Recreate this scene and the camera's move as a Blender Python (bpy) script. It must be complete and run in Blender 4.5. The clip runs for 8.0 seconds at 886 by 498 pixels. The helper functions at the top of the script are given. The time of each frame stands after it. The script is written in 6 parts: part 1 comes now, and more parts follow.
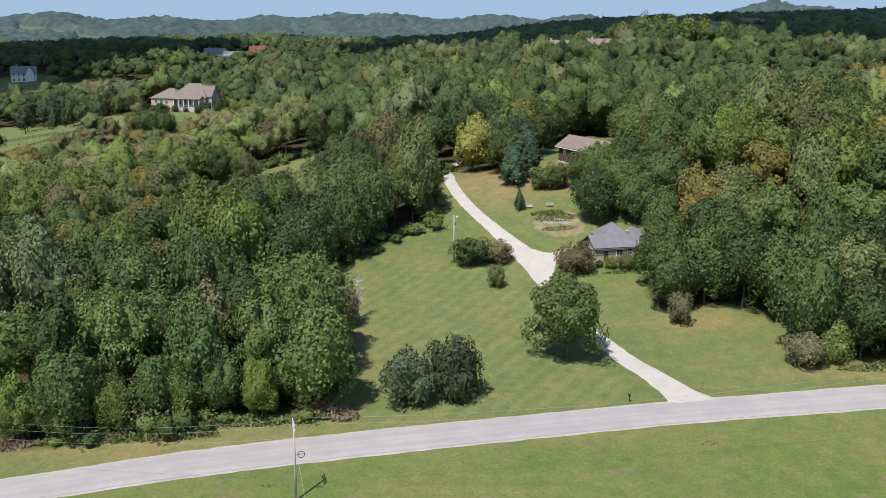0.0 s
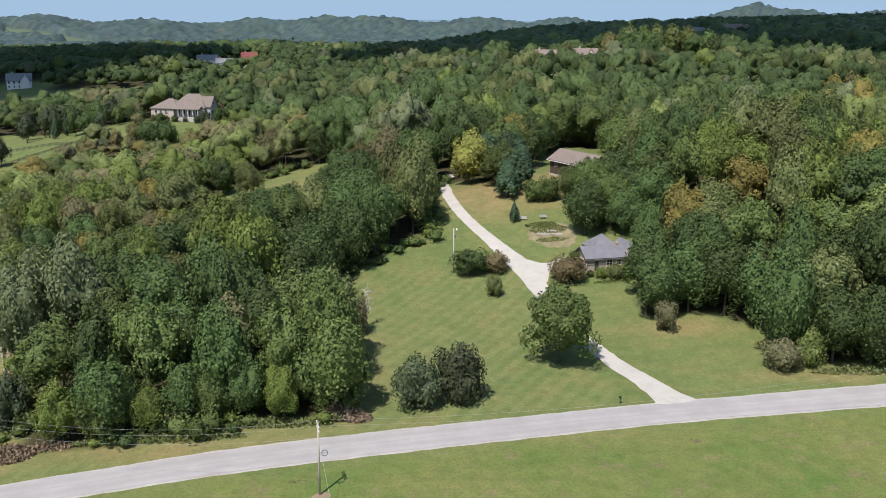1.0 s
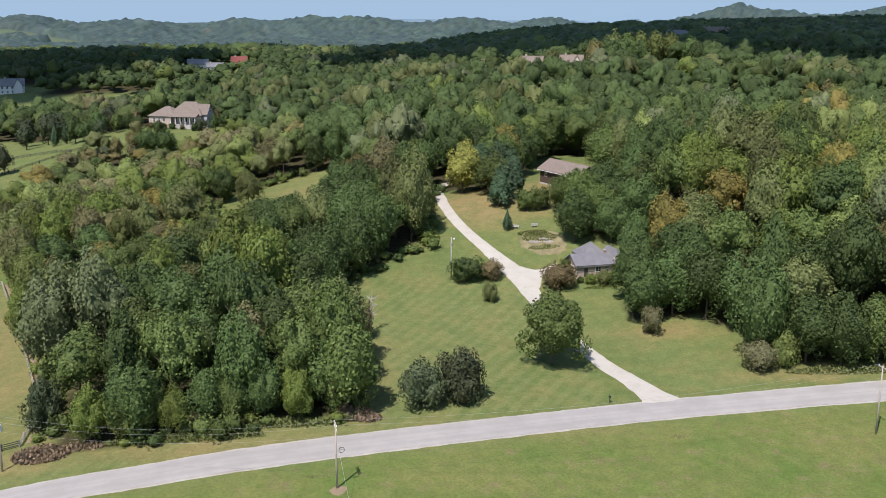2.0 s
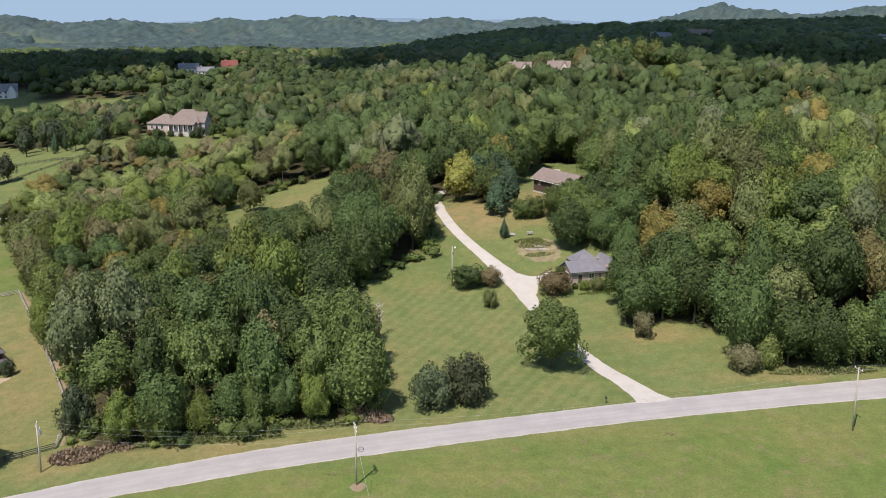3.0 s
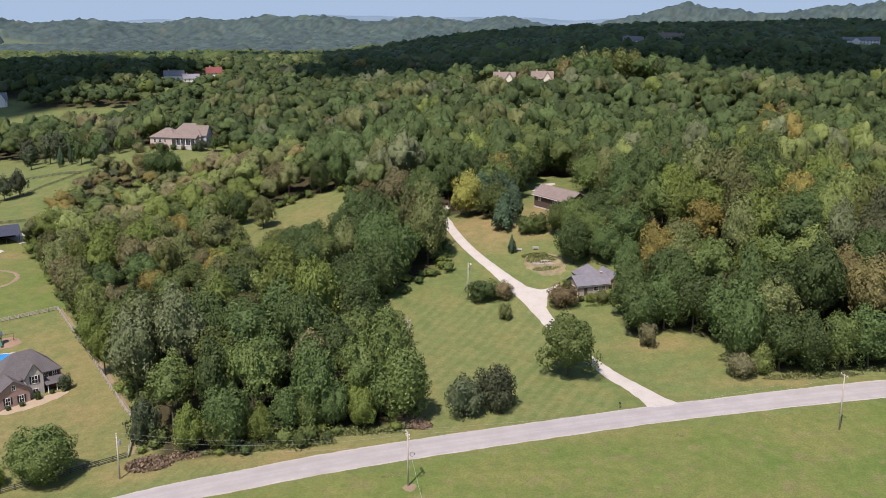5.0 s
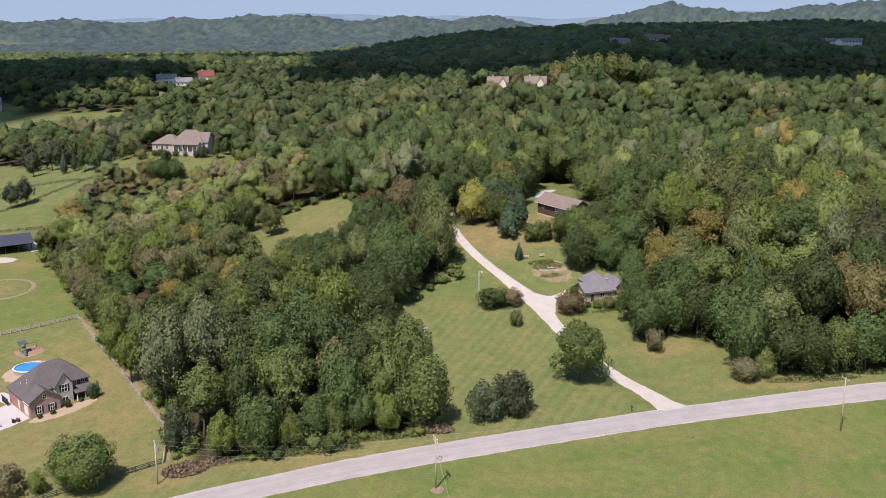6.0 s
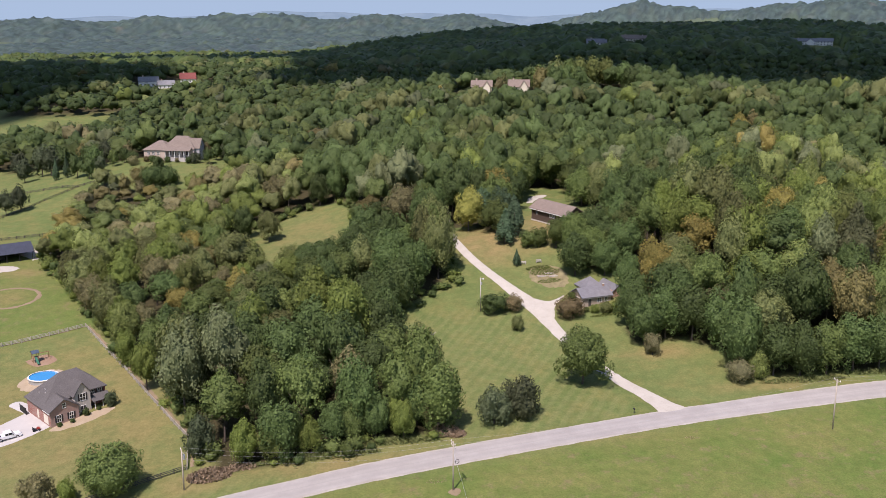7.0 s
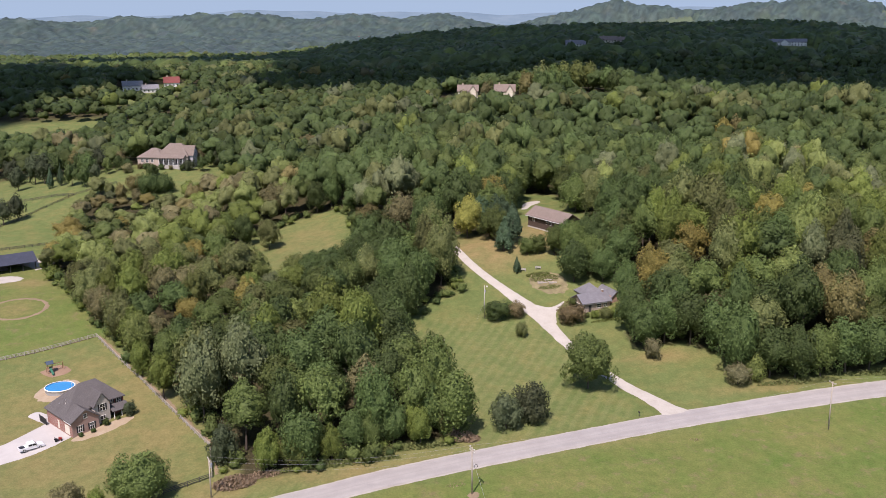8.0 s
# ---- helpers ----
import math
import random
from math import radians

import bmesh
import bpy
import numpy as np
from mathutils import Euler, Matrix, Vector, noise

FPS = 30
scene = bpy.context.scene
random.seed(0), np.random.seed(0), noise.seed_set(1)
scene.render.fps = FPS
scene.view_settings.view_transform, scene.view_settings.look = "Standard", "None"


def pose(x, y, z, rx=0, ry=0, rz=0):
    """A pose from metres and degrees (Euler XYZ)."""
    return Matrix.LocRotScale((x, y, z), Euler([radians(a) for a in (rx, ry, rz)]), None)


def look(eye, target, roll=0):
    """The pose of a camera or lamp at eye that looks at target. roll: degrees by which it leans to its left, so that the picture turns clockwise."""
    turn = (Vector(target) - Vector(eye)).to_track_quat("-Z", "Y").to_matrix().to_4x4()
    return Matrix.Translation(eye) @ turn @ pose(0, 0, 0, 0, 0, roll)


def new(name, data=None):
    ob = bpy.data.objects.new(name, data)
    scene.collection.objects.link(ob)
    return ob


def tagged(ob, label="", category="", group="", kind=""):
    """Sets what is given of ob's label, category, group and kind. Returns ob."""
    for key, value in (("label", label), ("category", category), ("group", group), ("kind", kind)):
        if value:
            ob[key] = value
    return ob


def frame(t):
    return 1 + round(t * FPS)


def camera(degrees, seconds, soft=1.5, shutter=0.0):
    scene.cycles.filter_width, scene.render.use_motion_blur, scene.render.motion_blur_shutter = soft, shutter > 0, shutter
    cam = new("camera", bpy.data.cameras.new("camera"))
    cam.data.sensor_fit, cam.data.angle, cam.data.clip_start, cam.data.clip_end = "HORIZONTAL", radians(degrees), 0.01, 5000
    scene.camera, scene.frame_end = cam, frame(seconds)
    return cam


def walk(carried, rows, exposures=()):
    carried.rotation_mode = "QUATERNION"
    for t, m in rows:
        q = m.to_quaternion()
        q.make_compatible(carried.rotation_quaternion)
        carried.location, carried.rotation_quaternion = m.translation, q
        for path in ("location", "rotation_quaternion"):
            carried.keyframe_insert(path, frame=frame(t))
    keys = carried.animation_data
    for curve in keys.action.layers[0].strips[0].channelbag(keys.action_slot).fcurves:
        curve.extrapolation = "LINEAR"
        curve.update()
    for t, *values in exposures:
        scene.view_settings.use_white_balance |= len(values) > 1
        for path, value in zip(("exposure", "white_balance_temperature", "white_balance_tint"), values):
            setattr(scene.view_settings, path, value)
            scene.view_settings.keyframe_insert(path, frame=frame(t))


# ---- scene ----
cam = camera(48.8, 8.0, soft=0.6)
EXPOSURE = 0.35
METRES, EYE, TILT, LEAN, TURN = 100.0, 50.0, -13.0, 0.0, 0.0
ROWS = [
    (0.0, 0.0, 0.0, 0.0, 0.0, 0.0, -0.0),
    (0.5, -0.0169, -0.0624, 0.0113, -0.4, 0.04, 0.07),
    (1.0, -0.0318, -0.1254, 0.0229, -0.82, 0.03, 0.15),
    (1.5, -0.0472, -0.1883, 0.0343, -1.27, -0.02, 0.26),
    (3.0, -0.1108, -0.3647, 0.0723, -2.66, -0.21, 0.66),
    (3.5, -0.1399, -0.4171, 0.0862, -3.15, -0.28, 0.8),
    (4.0, -0.1735, -0.4663, 0.101, -3.64, -0.37, 0.92),
    (4.5, -0.2099, -0.5124, 0.1163, -4.13, -0.45, 1.05),
    (6.0, -0.3356, -0.6348, 0.1651, -5.6, -0.69, 1.45),
    (6.5, -0.3801, -0.6725, 0.1826, -6.35, -0.81, 1.64),
    (7.0, -0.4269, -0.7089, 0.2005, -7.21, -0.94, 1.86),
    (7.5, -0.4748, -0.7432, 0.2188, -8.02, -1.05, 2.11),
    (8.0, -0.523, -0.7751, 0.2381, -8.72, -1.14, 2.32),
]
walk(cam, [(t, pose(0, 0, EYE, TILT, LEAN, TURN) @ pose(METRES * x, METRES * y, METRES * z, 90 + pitch, roll, yaw)) for t, x, y, z, yaw, pitch, roll in ROWS], exposures=[(0.0, EXPOSURE, 6150, 16), (1.5, EXPOSURE, 6170, 17), (3.5, EXPOSURE, 6430, 22), (6.5, EXPOSURE, 6470, 28), (8.0, EXPOSURE, 6500, 29)])

# ---- world, sun and clouds' sky ----
SUN_AZ, SUN_EL = 211.0, 59.0
TO_SUN = Vector((math.sin(radians(SUN_AZ)) * math.cos(radians(SUN_EL)), math.cos(radians(SUN_AZ)) * math.cos(radians(SUN_EL)), math.sin(radians(SUN_EL))))
world = bpy.data.worlds.new("sky")
scene.world = world
world.use_nodes = True
wn = world.node_tree
wn.nodes.clear()
sky = wn.nodes.new("ShaderNodeTexSky")
sky.sky_type, sky.sun_disc = "NISHITA", False
sky.sun_elevation, sky.sun_rotation = radians(SUN_EL), radians(SUN_AZ)
sky.altitude, sky.air_density, sky.dust_density, sky.ozone_density = 200, 1.0, 0.3, 2.0
back = wn.nodes.new("ShaderNodeBackground")
back.inputs["Strength"].default_value = 0.13
wout = wn.nodes.new("ShaderNodeOutputWorld")
haze = wn.nodes.new("ShaderNodeMix")
haze.data_type, haze.blend_type = "RGBA", "DARKEN"
haze.inputs[0].default_value, haze.inputs[7].default_value = 1.0, (2.25, 3.25, 4.1, 1)
wn.links.new(sky.outputs[0], haze.inputs[6])
wn.links.new(haze.outputs[2], back.inputs[0])
wn.links.new(back.outputs[0], wout.inputs[0])
sun_data = bpy.data.lights.new("sun", "SUN")
sun_data.energy, sun_data.angle, sun_data.color = 4.6, radians(0.53), (1.0, 0.95, 0.87)
sun = new("sun", sun_data)
sun.matrix_world = look(TO_SUN * 300, (0, 0, 0))


# ---- materials ----
class Nodes:
    """A small writer for node materials."""

    def __init__(self, name):
        self.mat = bpy.data.materials.new(name)
        self.mat.use_nodes = True
        self.tree = self.mat.node_tree
        self.tree.nodes.clear()

    def node(self, kind, ins=None, **props):
        n = self.tree.nodes.new(kind)
        if "operation" in props:
            n.operation = props["operation"]
        if "data_type" in props:
            n.data_type, n.blend_type = props["data_type"], props["blend_type"]
        if "attribute_name" in props:
            n.attribute_name = props["attribute_name"]
        for k, v in (ins or {}).items():
            if isinstance(v, bpy.types.NodeSocket):
                self.tree.links.new(v, n.inputs[k])
            else:
                n.inputs[k].default_value = v
        return n

    def coords(self):
        return self.node("ShaderNodeTexCoord").outputs["Object"]

    def noise(self, scale, detail=4.0, rough=0.6, vec=None):
        return self.node("ShaderNodeTexNoise", {"Vector": vec or self.coords(), "Scale": scale, "Detail": detail, "Roughness": rough}).outputs["Fac"]

    def ramp(self, fac, lo, hi, a=0.0, b=1.0):
        return self.node("ShaderNodeMapRange", {0: fac, 1: lo, 2: hi, 3: a, 4: b}).outputs[0]

    def math(self, op, a, b=0.0):
        return self.node("ShaderNodeMath", {0: a, 1: b}, operation=op).outputs[0]

    def mix(self, fac, a, b, blend="MIX"):
        a = (*a, 1) if isinstance(a, tuple) and len(a) == 3 else a
        b = (*b, 1) if isinstance(b, tuple) and len(b) == 3 else b
        return self.node("ShaderNodeMix", {0: fac, 6: a, 7: b}, data_type="RGBA", blend_type=blend).outputs[2]

    def bump(self, height, strength, distance):
        return self.node("ShaderNodeBump", {"Height": height, "Strength": strength, "Distance": distance}).outputs[0]

    def finish(self, shader):
        self.node("ShaderNodeOutputMaterial", {0: shader})
        return self.mat

    def surface(self, color, rough=0.8, metal=0.0, normal=None, spec=0.3):
        color = (*color, 1) if isinstance(color, tuple) and len(color) == 3 else color
        ins = {"Base Color": color, "Roughness": rough, "Metallic": metal, "Specular IOR Level": spec}
        if normal:
            ins["Normal"] = normal
        return self.finish(self.node("ShaderNodeBsdfPrincipled", ins).outputs[0])


def shade(c, k):
    return tuple(v * k for v in c)


def plain(name, color, rough=0.7, metal=0.0, grain=6.0, amount=0.25, bump=0.0):
    """A painted or raw surface with blotches and fine grain."""
    n = Nodes(name)
    big, small = n.noise(grain * 0.15, 3), n.noise(grain * 3, 5)
    f = n.math("ADD", n.math("MULTIPLY", big, 0.6), n.math("MULTIPLY", small, 0.4))
    col = n.mix(n.ramp(f, 0.3, 0.7), shade(color, 1 - amount), shade(color, 1 + amount))
    nor = n.bump(small, bump, 0.02) if bump else None
    return n.surface(col, rough, metal, nor)


def leaf_mat(name, color=None):
    """Foliage: from one colour per object, or from the per-tree colours of a joined wood."""
    n = Nodes(name)
    if color:
        r = n.node("ShaderNodeObjectInfo").outputs["Random"]
        base = n.mix(r, shade((color[0] * 1.06, color[1], color[2]), 0.68), shade((color[0] * 0.97, color[1] * 1.02, color[2]), 1.32))
    else:
        base = n.node("ShaderNodeAttribute", attribute_name="tint").outputs["Color"]
    co = n.coords()
    bough = n.noise(0.16 if not color else 4.0, 3, 0.6, co)
    spray = n.noise(1.3 if not color else 34.0, 5, 0.75, co)
    base = n.mix(n.ramp(bough, 0.35, 0.65), n.mix(1.0, base, (0.95, 0.95, 0.97), "MULTIPLY"), n.mix(1.0, base, (1.06, 1.05, 1.02), "MULTIPLY"))
    base = n.mix(n.ramp(spray, 0.36, 0.64), n.mix(1.0, base, (0.76, 0.77, 0.75), "MULTIPLY"), n.mix(1.0, base, (1.20, 1.19, 1.15), "MULTIPLY"))
    isl = n.node("ShaderNodeNewGeometry").outputs["Random Per Island"]
    loose = n.node("ShaderNodeAttribute", attribute_name="tint").outputs["Alpha"]
    isl = n.math("ADD", 0.36, n.math("MULTIPLY", n.math("SUBTRACT", isl, 0.36), loose))
    base = n.mix(isl, n.mix(1.0, base, (0.74, 0.76, 0.73), "MULTIPLY"), n.mix(1.0, base, (1.36, 1.32, 1.24), "MULTIPLY"))
    pr = n.node("ShaderNodeBsdfPrincipled", {"Base Color": base, "Roughness": 0.6, "Specular IOR Level": 0.12, "Normal": n.bump(spray, 0.6 if color else 0.4, 0.6 if not color else 0.04)}).outputs[0]
    tr = n.node("ShaderNodeBsdfTranslucent", {"Color": n.mix(1.0, base, (1.25, 1.3, 0.6), "MULTIPLY")}).outputs[0]
    leaf = n.node("ShaderNodeMixShader", {0: 0.11, 1: pr, 2: tr}).outputs[0]
    return n.finish(leaf)


LEAF = {
    "green": (0.092, 0.124, 0.040),
    "deep": (0.068, 0.102, 0.036),
    "lime": (0.120, 0.155, 0.040),
    "olive": (0.118, 0.134, 0.053),
    "grey": (0.109, 0.128, 0.066),
    "maple": (0.225, 0.220, 0.060),
    "rust": (0.138, 0.122, 0.052),
    "gold": (0.185, 0.158, 0.049),
    "dun": (0.148, 0.138, 0.070),
    "dark": (0.058, 0.074, 0.042),
    "spruce": (0.058, 0.092, 0.054),
    "sage": (0.140, 0.172, 0.056),
    "brown": (0.230, 0.170, 0.125),
    "pale": (0.190, 0.190, 0.105),
    "plum": (0.076, 0.094, 0.052),
    "maroon": (0.135, 0.105, 0.058),
}
LEAVES = {k: leaf_mat("leaves_" + k, c) for k, c in LEAF.items()}
WOODS = leaf_mat("leaves_woods")


def ground_mat():
    n = Nodes("turf")
    co = n.coords()
    zone = n.node("ShaderNodeSeparateColor", {0: n.node("ShaderNodeAttribute", attribute_name="zone").outputs["Color"]})
    litter, dry, hay = zone.outputs[0], zone.outputs[1], zone.outputs[2]
    mown = n.node("ShaderNodeAttribute", attribute_name="zone").outputs["Alpha"]
    broad, mid, fine = n.noise(0.018, 4, vec=co), n.noise(0.16, 5, vec=co), n.noise(2.2, 6, 0.7, co)
    tuft = n.noise(7.0, 4, 0.7, co)
    lawn = n.mix(n.ramp(broad, 0.35, 0.65), (0.142, 0.170, 0.062), (0.115, 0.153, 0.051))
    lawn = n.mix(n.ramp(mid, 0.42, 0.72), lawn, (0.180, 0.177, 0.067))
    sep = n.node("ShaderNodeSeparateXYZ", {0: co})
    across = n.math("ADD", n.math("MULTIPLY", sep.outputs[0], 0.86), n.math("MULTIPLY", sep.outputs[1], -0.51))
    wob = n.math("ADD", across, n.math("MULTIPLY", mid, 1.2))
    stripe = n.ramp(n.math("SINE", n.math("MULTIPLY", wob, 2.3)), -0.5, 0.5)
    lawn = n.mix(n.math("MULTIPLY", n.math("MULTIPLY", stripe, mown), 0.34), lawn, (0.20, 0.205, 0.088))
    hayc = n.mix(n.ramp(n.noise(0.06, 5, vec=co), 0.35, 0.65), (0.110, 0.160, 0.041), (0.176, 0.180, 0.062))
    hayc = n.mix(n.ramp(n.noise(0.30, 5, 0.65, co), 0.54, 0.68, 0.0, 0.8), hayc, (0.195, 0.165, 0.085))
    hayc = n.mix(n.ramp(n.noise(0.9, 5, 0.7, co), 0.50, 0.68, 0.0, 0.55), hayc, (0.070, 0.118, 0.026))
    # fields past 1400 m fade to a duller, bluer green: painted haze
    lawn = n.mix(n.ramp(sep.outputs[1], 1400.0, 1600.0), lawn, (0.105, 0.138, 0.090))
    col = n.mix(hay, lawn, hayc)
    drymask = n.math("MULTIPLY", dry, n.ramp(mid, 0.25, 0.6, 0.45, 1.0))
    col = n.mix(drymask, col, (0.245, 0.190, 0.088))
    wood = n.mix(n.ramp(fine, 0.35, 0.65), (0.040, 0.040, 0.020), (0.075, 0.062, 0.034))
    # woodland floor far off, with distance haze mixed into its colour
    farwood_haze = n.mix(n.ramp(n.noise(0.02, 4, vec=co), 0.35, 0.65), (0.066, 0.088, 0.080), (0.085, 0.108, 0.092))
    wood = n.mix(n.ramp(sep.outputs[1], 1450.0, 1650.0), wood, farwood_haze)
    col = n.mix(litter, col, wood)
    col = n.mix(n.ramp(fine, 0.36, 0.66, 0.0, 0.8), n.mix(1.0, col, (0.80, 0.82, 0.78), "MULTIPLY"), n.mix(1.0, col, (1.20, 1.19, 1.15), "MULTIPLY"))
    col = n.mix(n.ramp(n.noise(0.45, 4, 0.65, co), 0.38, 0.64), n.mix(1.0, col, (0.88, 0.90, 0.86), "MULTIPLY"), n.mix(1.0, col, (1.10, 1.08, 1.06), "MULTIPLY"))
    h = n.math("ADD", fine, n.math("MULTIPLY", tuft, 0.6))
    return n.surface(col, 0.95, 0, n.bump(h, 0.8, 0.12), 0.1)


def gravel_mat(name, a, b, scale=3.0):
    n = Nodes(name)
    co = n.coords()
    big, stones, track = n.noise(0.35, 4, vec=co), n.noise(scale * 4, 5, 0.75, co), n.noise(1.1, 4, vec=co)
    col = n.mix(n.ramp(big, 0.3, 0.7), a, b)
    col = n.mix(n.ramp(track, 0.55, 0.75, 0.0, 0.35), col, shade(b, 0.72))
    col = n.mix(n.ramp(stones, 0.3, 0.7), n.mix(1.0, col, (0.82, 0.82, 0.82), "MULTIPLY"), col)
    return n.surface(col, 0.95, 0, n.bump(stones, 0.6, 0.03), 0.15)


def road_mat():
    n = Nodes("asphalt_worn")
    co = n.coords()
    uv = n.node("ShaderNodeUVMap").outputs[0]
    s = n.node("ShaderNodeSeparateXYZ", {0: uv})
    chip, patch, long_ = n.noise(14.0, 5, 0.8, co), n.noise(0.25, 4, vec=co), n.noise(0.05, 3, vec=co)
    col = n.mix(n.ramp(patch, 0.35, 0.65), (0.318, 0.298, 0.275), (0.367, 0.346, 0.320))
    lane = n.math("ABSOLUTE", n.math("SUBTRACT", n.math("ABSOLUTE", s.outputs[0]), 0.5))
    col = n.mix(n.ramp(lane, 0.05, 0.3, 0.30, 0.0), col, (0.262, 0.248, 0.232))
    mid = n.math("ABSOLUTE", n.math("ADD", s.outputs[0], n.math("MULTIPLY", long_, 0.04)))
    col = n.mix(n.ramp(mid, 0.0, 0.06, 0.35, 0.0), col, (0.26, 0.25, 0.235))
    col = n.mix(n.ramp(chip, 0.3, 0.75), n.mix(1.0, col, (0.86, 0.86, 0.86), "MULTIPLY"), n.mix(1.0, col, (1.1, 1.1, 1.1), "MULTIPLY"))
    return n.surface(col, 0.88, 0, n.bump(chip, 0.4, 0.01), 0.25)


def brick_mat(name, a, b, mortar):
    n = Nodes(name)
    co = n.coords()
    br = n.node("ShaderNodeTexBrick", {"Vector": co, "Color1": (*a, 1), "Color2": (*b, 1), "Mortar": (*mortar, 1), "Scale": 1.0, "Mortar Size": 0.008, "Brick Width": 0.21, "Row Height": 0.075})
    col = n.mix(n.ramp(n.noise(0.8, 4, vec=co), 0.3, 0.7, 0.0, 0.4), br.outputs[0], shade(a, 0.7))
    return n.surface(col, 0.88, 0, n.bump(br.outputs[1], -0.4, 0.01), 0.2)


def shingle_mat(name, c, row=0.16):
    n = Nodes(name)
    co = n.coords()
    s = n.node("ShaderNodeSeparateXYZ", {0: co})
    rows = n.math("FRACT", n.math("DIVIDE", s.outputs[2], row * 0.5))
    tabs, big = n.noise(5.0, 3, 0.8, co), n.noise(0.5, 4, vec=co)
    col = n.mix(n.ramp(tabs, 0.35, 0.65), shade(c, 0.75), shade(c, 1.22))
    col = n.mix(n.ramp(big, 0.4, 0.7, 0.0, 0.35), col, shade(c, 0.62))
    col = n.mix(n.ramp(rows, 0.0, 0.25, 0.4, 0.0), col, shade(c, 0.5))
    return n.surface(col, 0.9, 0, n.bump(tabs, 0.5, 0.02), 0.2)


def board_mat(name, c, row=0.2):
    n = Nodes(name)
    co = n.coords()
    s = n.node("ShaderNodeSeparateXYZ", {0: co})
    rows = n.math("FRACT", n.math("DIVIDE", s.outputs[2], row))
    grain = n.noise(4.0, 5, 0.7, co)
    col = n.mix(n.ramp(grain, 0.3, 0.7), shade(c, 0.8), shade(c, 1.2))
    col = n.mix(n.ramp(rows, 0.0, 0.16, 0.7, 0.0), col, shade(c, 0.45))
    return n.surface(col, 0.8, 0, n.bump(rows, 0.3, 0.02), 0.25)


def seam_mat(name, c, step=0.4):
    n = Nodes(name)
    co = n.coords()
    s = n.node("ShaderNodeSeparateXYZ", {0: co})
    seam = n.math("FRACT", n.math("DIVIDE", s.outputs[0], step))
    big = n.noise(0.6, 4, vec=co)
    col = n.mix(n.ramp(big, 0.35, 0.7), shade(c, 0.88), shade(c, 1.1))
    col = n.mix(n.ramp(seam, 0.0, 0.18, 0.55, 0.0), col, shade(c, 0.55))
    return n.surface(col, 0.6, 0.15, n.bump(seam, 0.4, 0.03), 0.3)


def glass_mat():
    n = Nodes("window_glass")
    f = n.node("ShaderNodeFresnel", {0: 1.5}).outputs[0]
    d = n.node("ShaderNodeBsdfPrincipled", {"Base Color": (0.02, 0.024, 0.028, 1), "Roughness": 0.25, "Specular IOR Level": 0.2}).outputs[0]
    g = n.node("ShaderNodeBsdfGlossy", {"Roughness": 0.03}).outputs[0]
    return n.finish(n.node("ShaderNodeMixShader", {0: f, 1: d, 2: g}).outputs[0])


def water_mat():
    n = Nodes("pool_water")
    rip = n.noise(2.0, 3)
    col = n.mix(rip, (0.012, 0.19, 0.44), (0.03, 0.27, 0.54))
    return n.surface(col, 0.08, 0, n.bump(rip, 0.1, 0.02), 0.5)


TURF = ground_mat()
ROAD = road_mat()
GRAVEL = gravel_mat("limestone_gravel", (0.50, 0.468, 0.405), (0.44, 0.408, 0.348))
SHOULDER = gravel_mat("shoulder_chip", (0.46, 0.43, 0.38), (0.36, 0.33, 0.28))
CONCRETE = plain("concrete", (0.44, 0.42, 0.39), 0.85, 0, 2.0, 0.1, 0.2)
SAND = gravel_mat("sandy_bed", (0.42, 0.34, 0.24), (0.36, 0.28, 0.18))
SOIL = plain("weedy_soil", (0.205, 0.175, 0.092), 0.95, 0, 2.5, 0.5, 0.6)
MULCH = gravel_mat("bark_chips", (0.32, 0.22, 0.15), (0.27, 0.175, 0.115))
CLAY = gravel_mat("bare_clay", (0.29, 0.215, 0.14), (0.23, 0.18, 0.11))
BARK = plain("bark", (0.095, 0.078, 0.062), 0.95, 0, 5.0, 0.35, 0.8)
PALE_BARK = plain("bleached_wood", (0.46, 0.43, 0.40), 0.9, 0, 5.0, 0.3, 0.5)
POLE = plain("weathered_pole", (0.42, 0.36, 0.30), 0.9, 0, 4.0, 0.25, 0.5)
GREYWOOD = plain("grey_fence_wood", (0.38, 0.345, 0.30), 0.92, 0, 4.0, 0.3, 0.4)
DARKWOOD = plain("dark_fence_wood", (0.06, 0.055, 0.05), 0.85, 0, 4.0, 0.3, 0.3)
WIRE = plain("aluminium_wire", (0.34, 0.34, 0.34), 0.6, 0.2)
CABLE = plain("black_cable", (0.04, 0.04, 0.042), 0.7)
STEEL = plain("galvanised_steel", (0.48, 0.49, 0.50), 0.45, 0.6)
WHITE = plain("white_paint", (0.78, 0.77, 0.74), 0.6, 0, 3.0, 0.08)
CREAM = plain("cream_siding", (0.66, 0.60, 0.50), 0.8, 0, 3.0, 0.1)
BLACK = plain("black_trim", (0.025, 0.025, 0.028), 0.5, 0, 3.0, 0.2)
RUBBER = plain("tyre_rubber", (0.02, 0.02, 0.02), 0.85, 0, 6.0, 0.2)
CARWHITE = Nodes("white_car_paint").surface((0.75, 0.76, 0.77), 0.22, 0, None, 0.6)
REDPAINT = plain("red_paint", (0.30, 0.045, 0.035), 0.5, 0, 3.0, 0.2)
GREENPLASTIC = plain("green_plastic", (0.04, 0.16, 0.10), 0.5, 0, 3.0, 0.15)
BLUECANVAS = plain("slate_canvas", (0.06, 0.085, 0.12), 0.8, 0, 3.0, 0.2)
PLAYWOOD = plain("cedar_playset", (0.28, 0.17, 0.09), 0.85, 0, 4.0, 0.25)
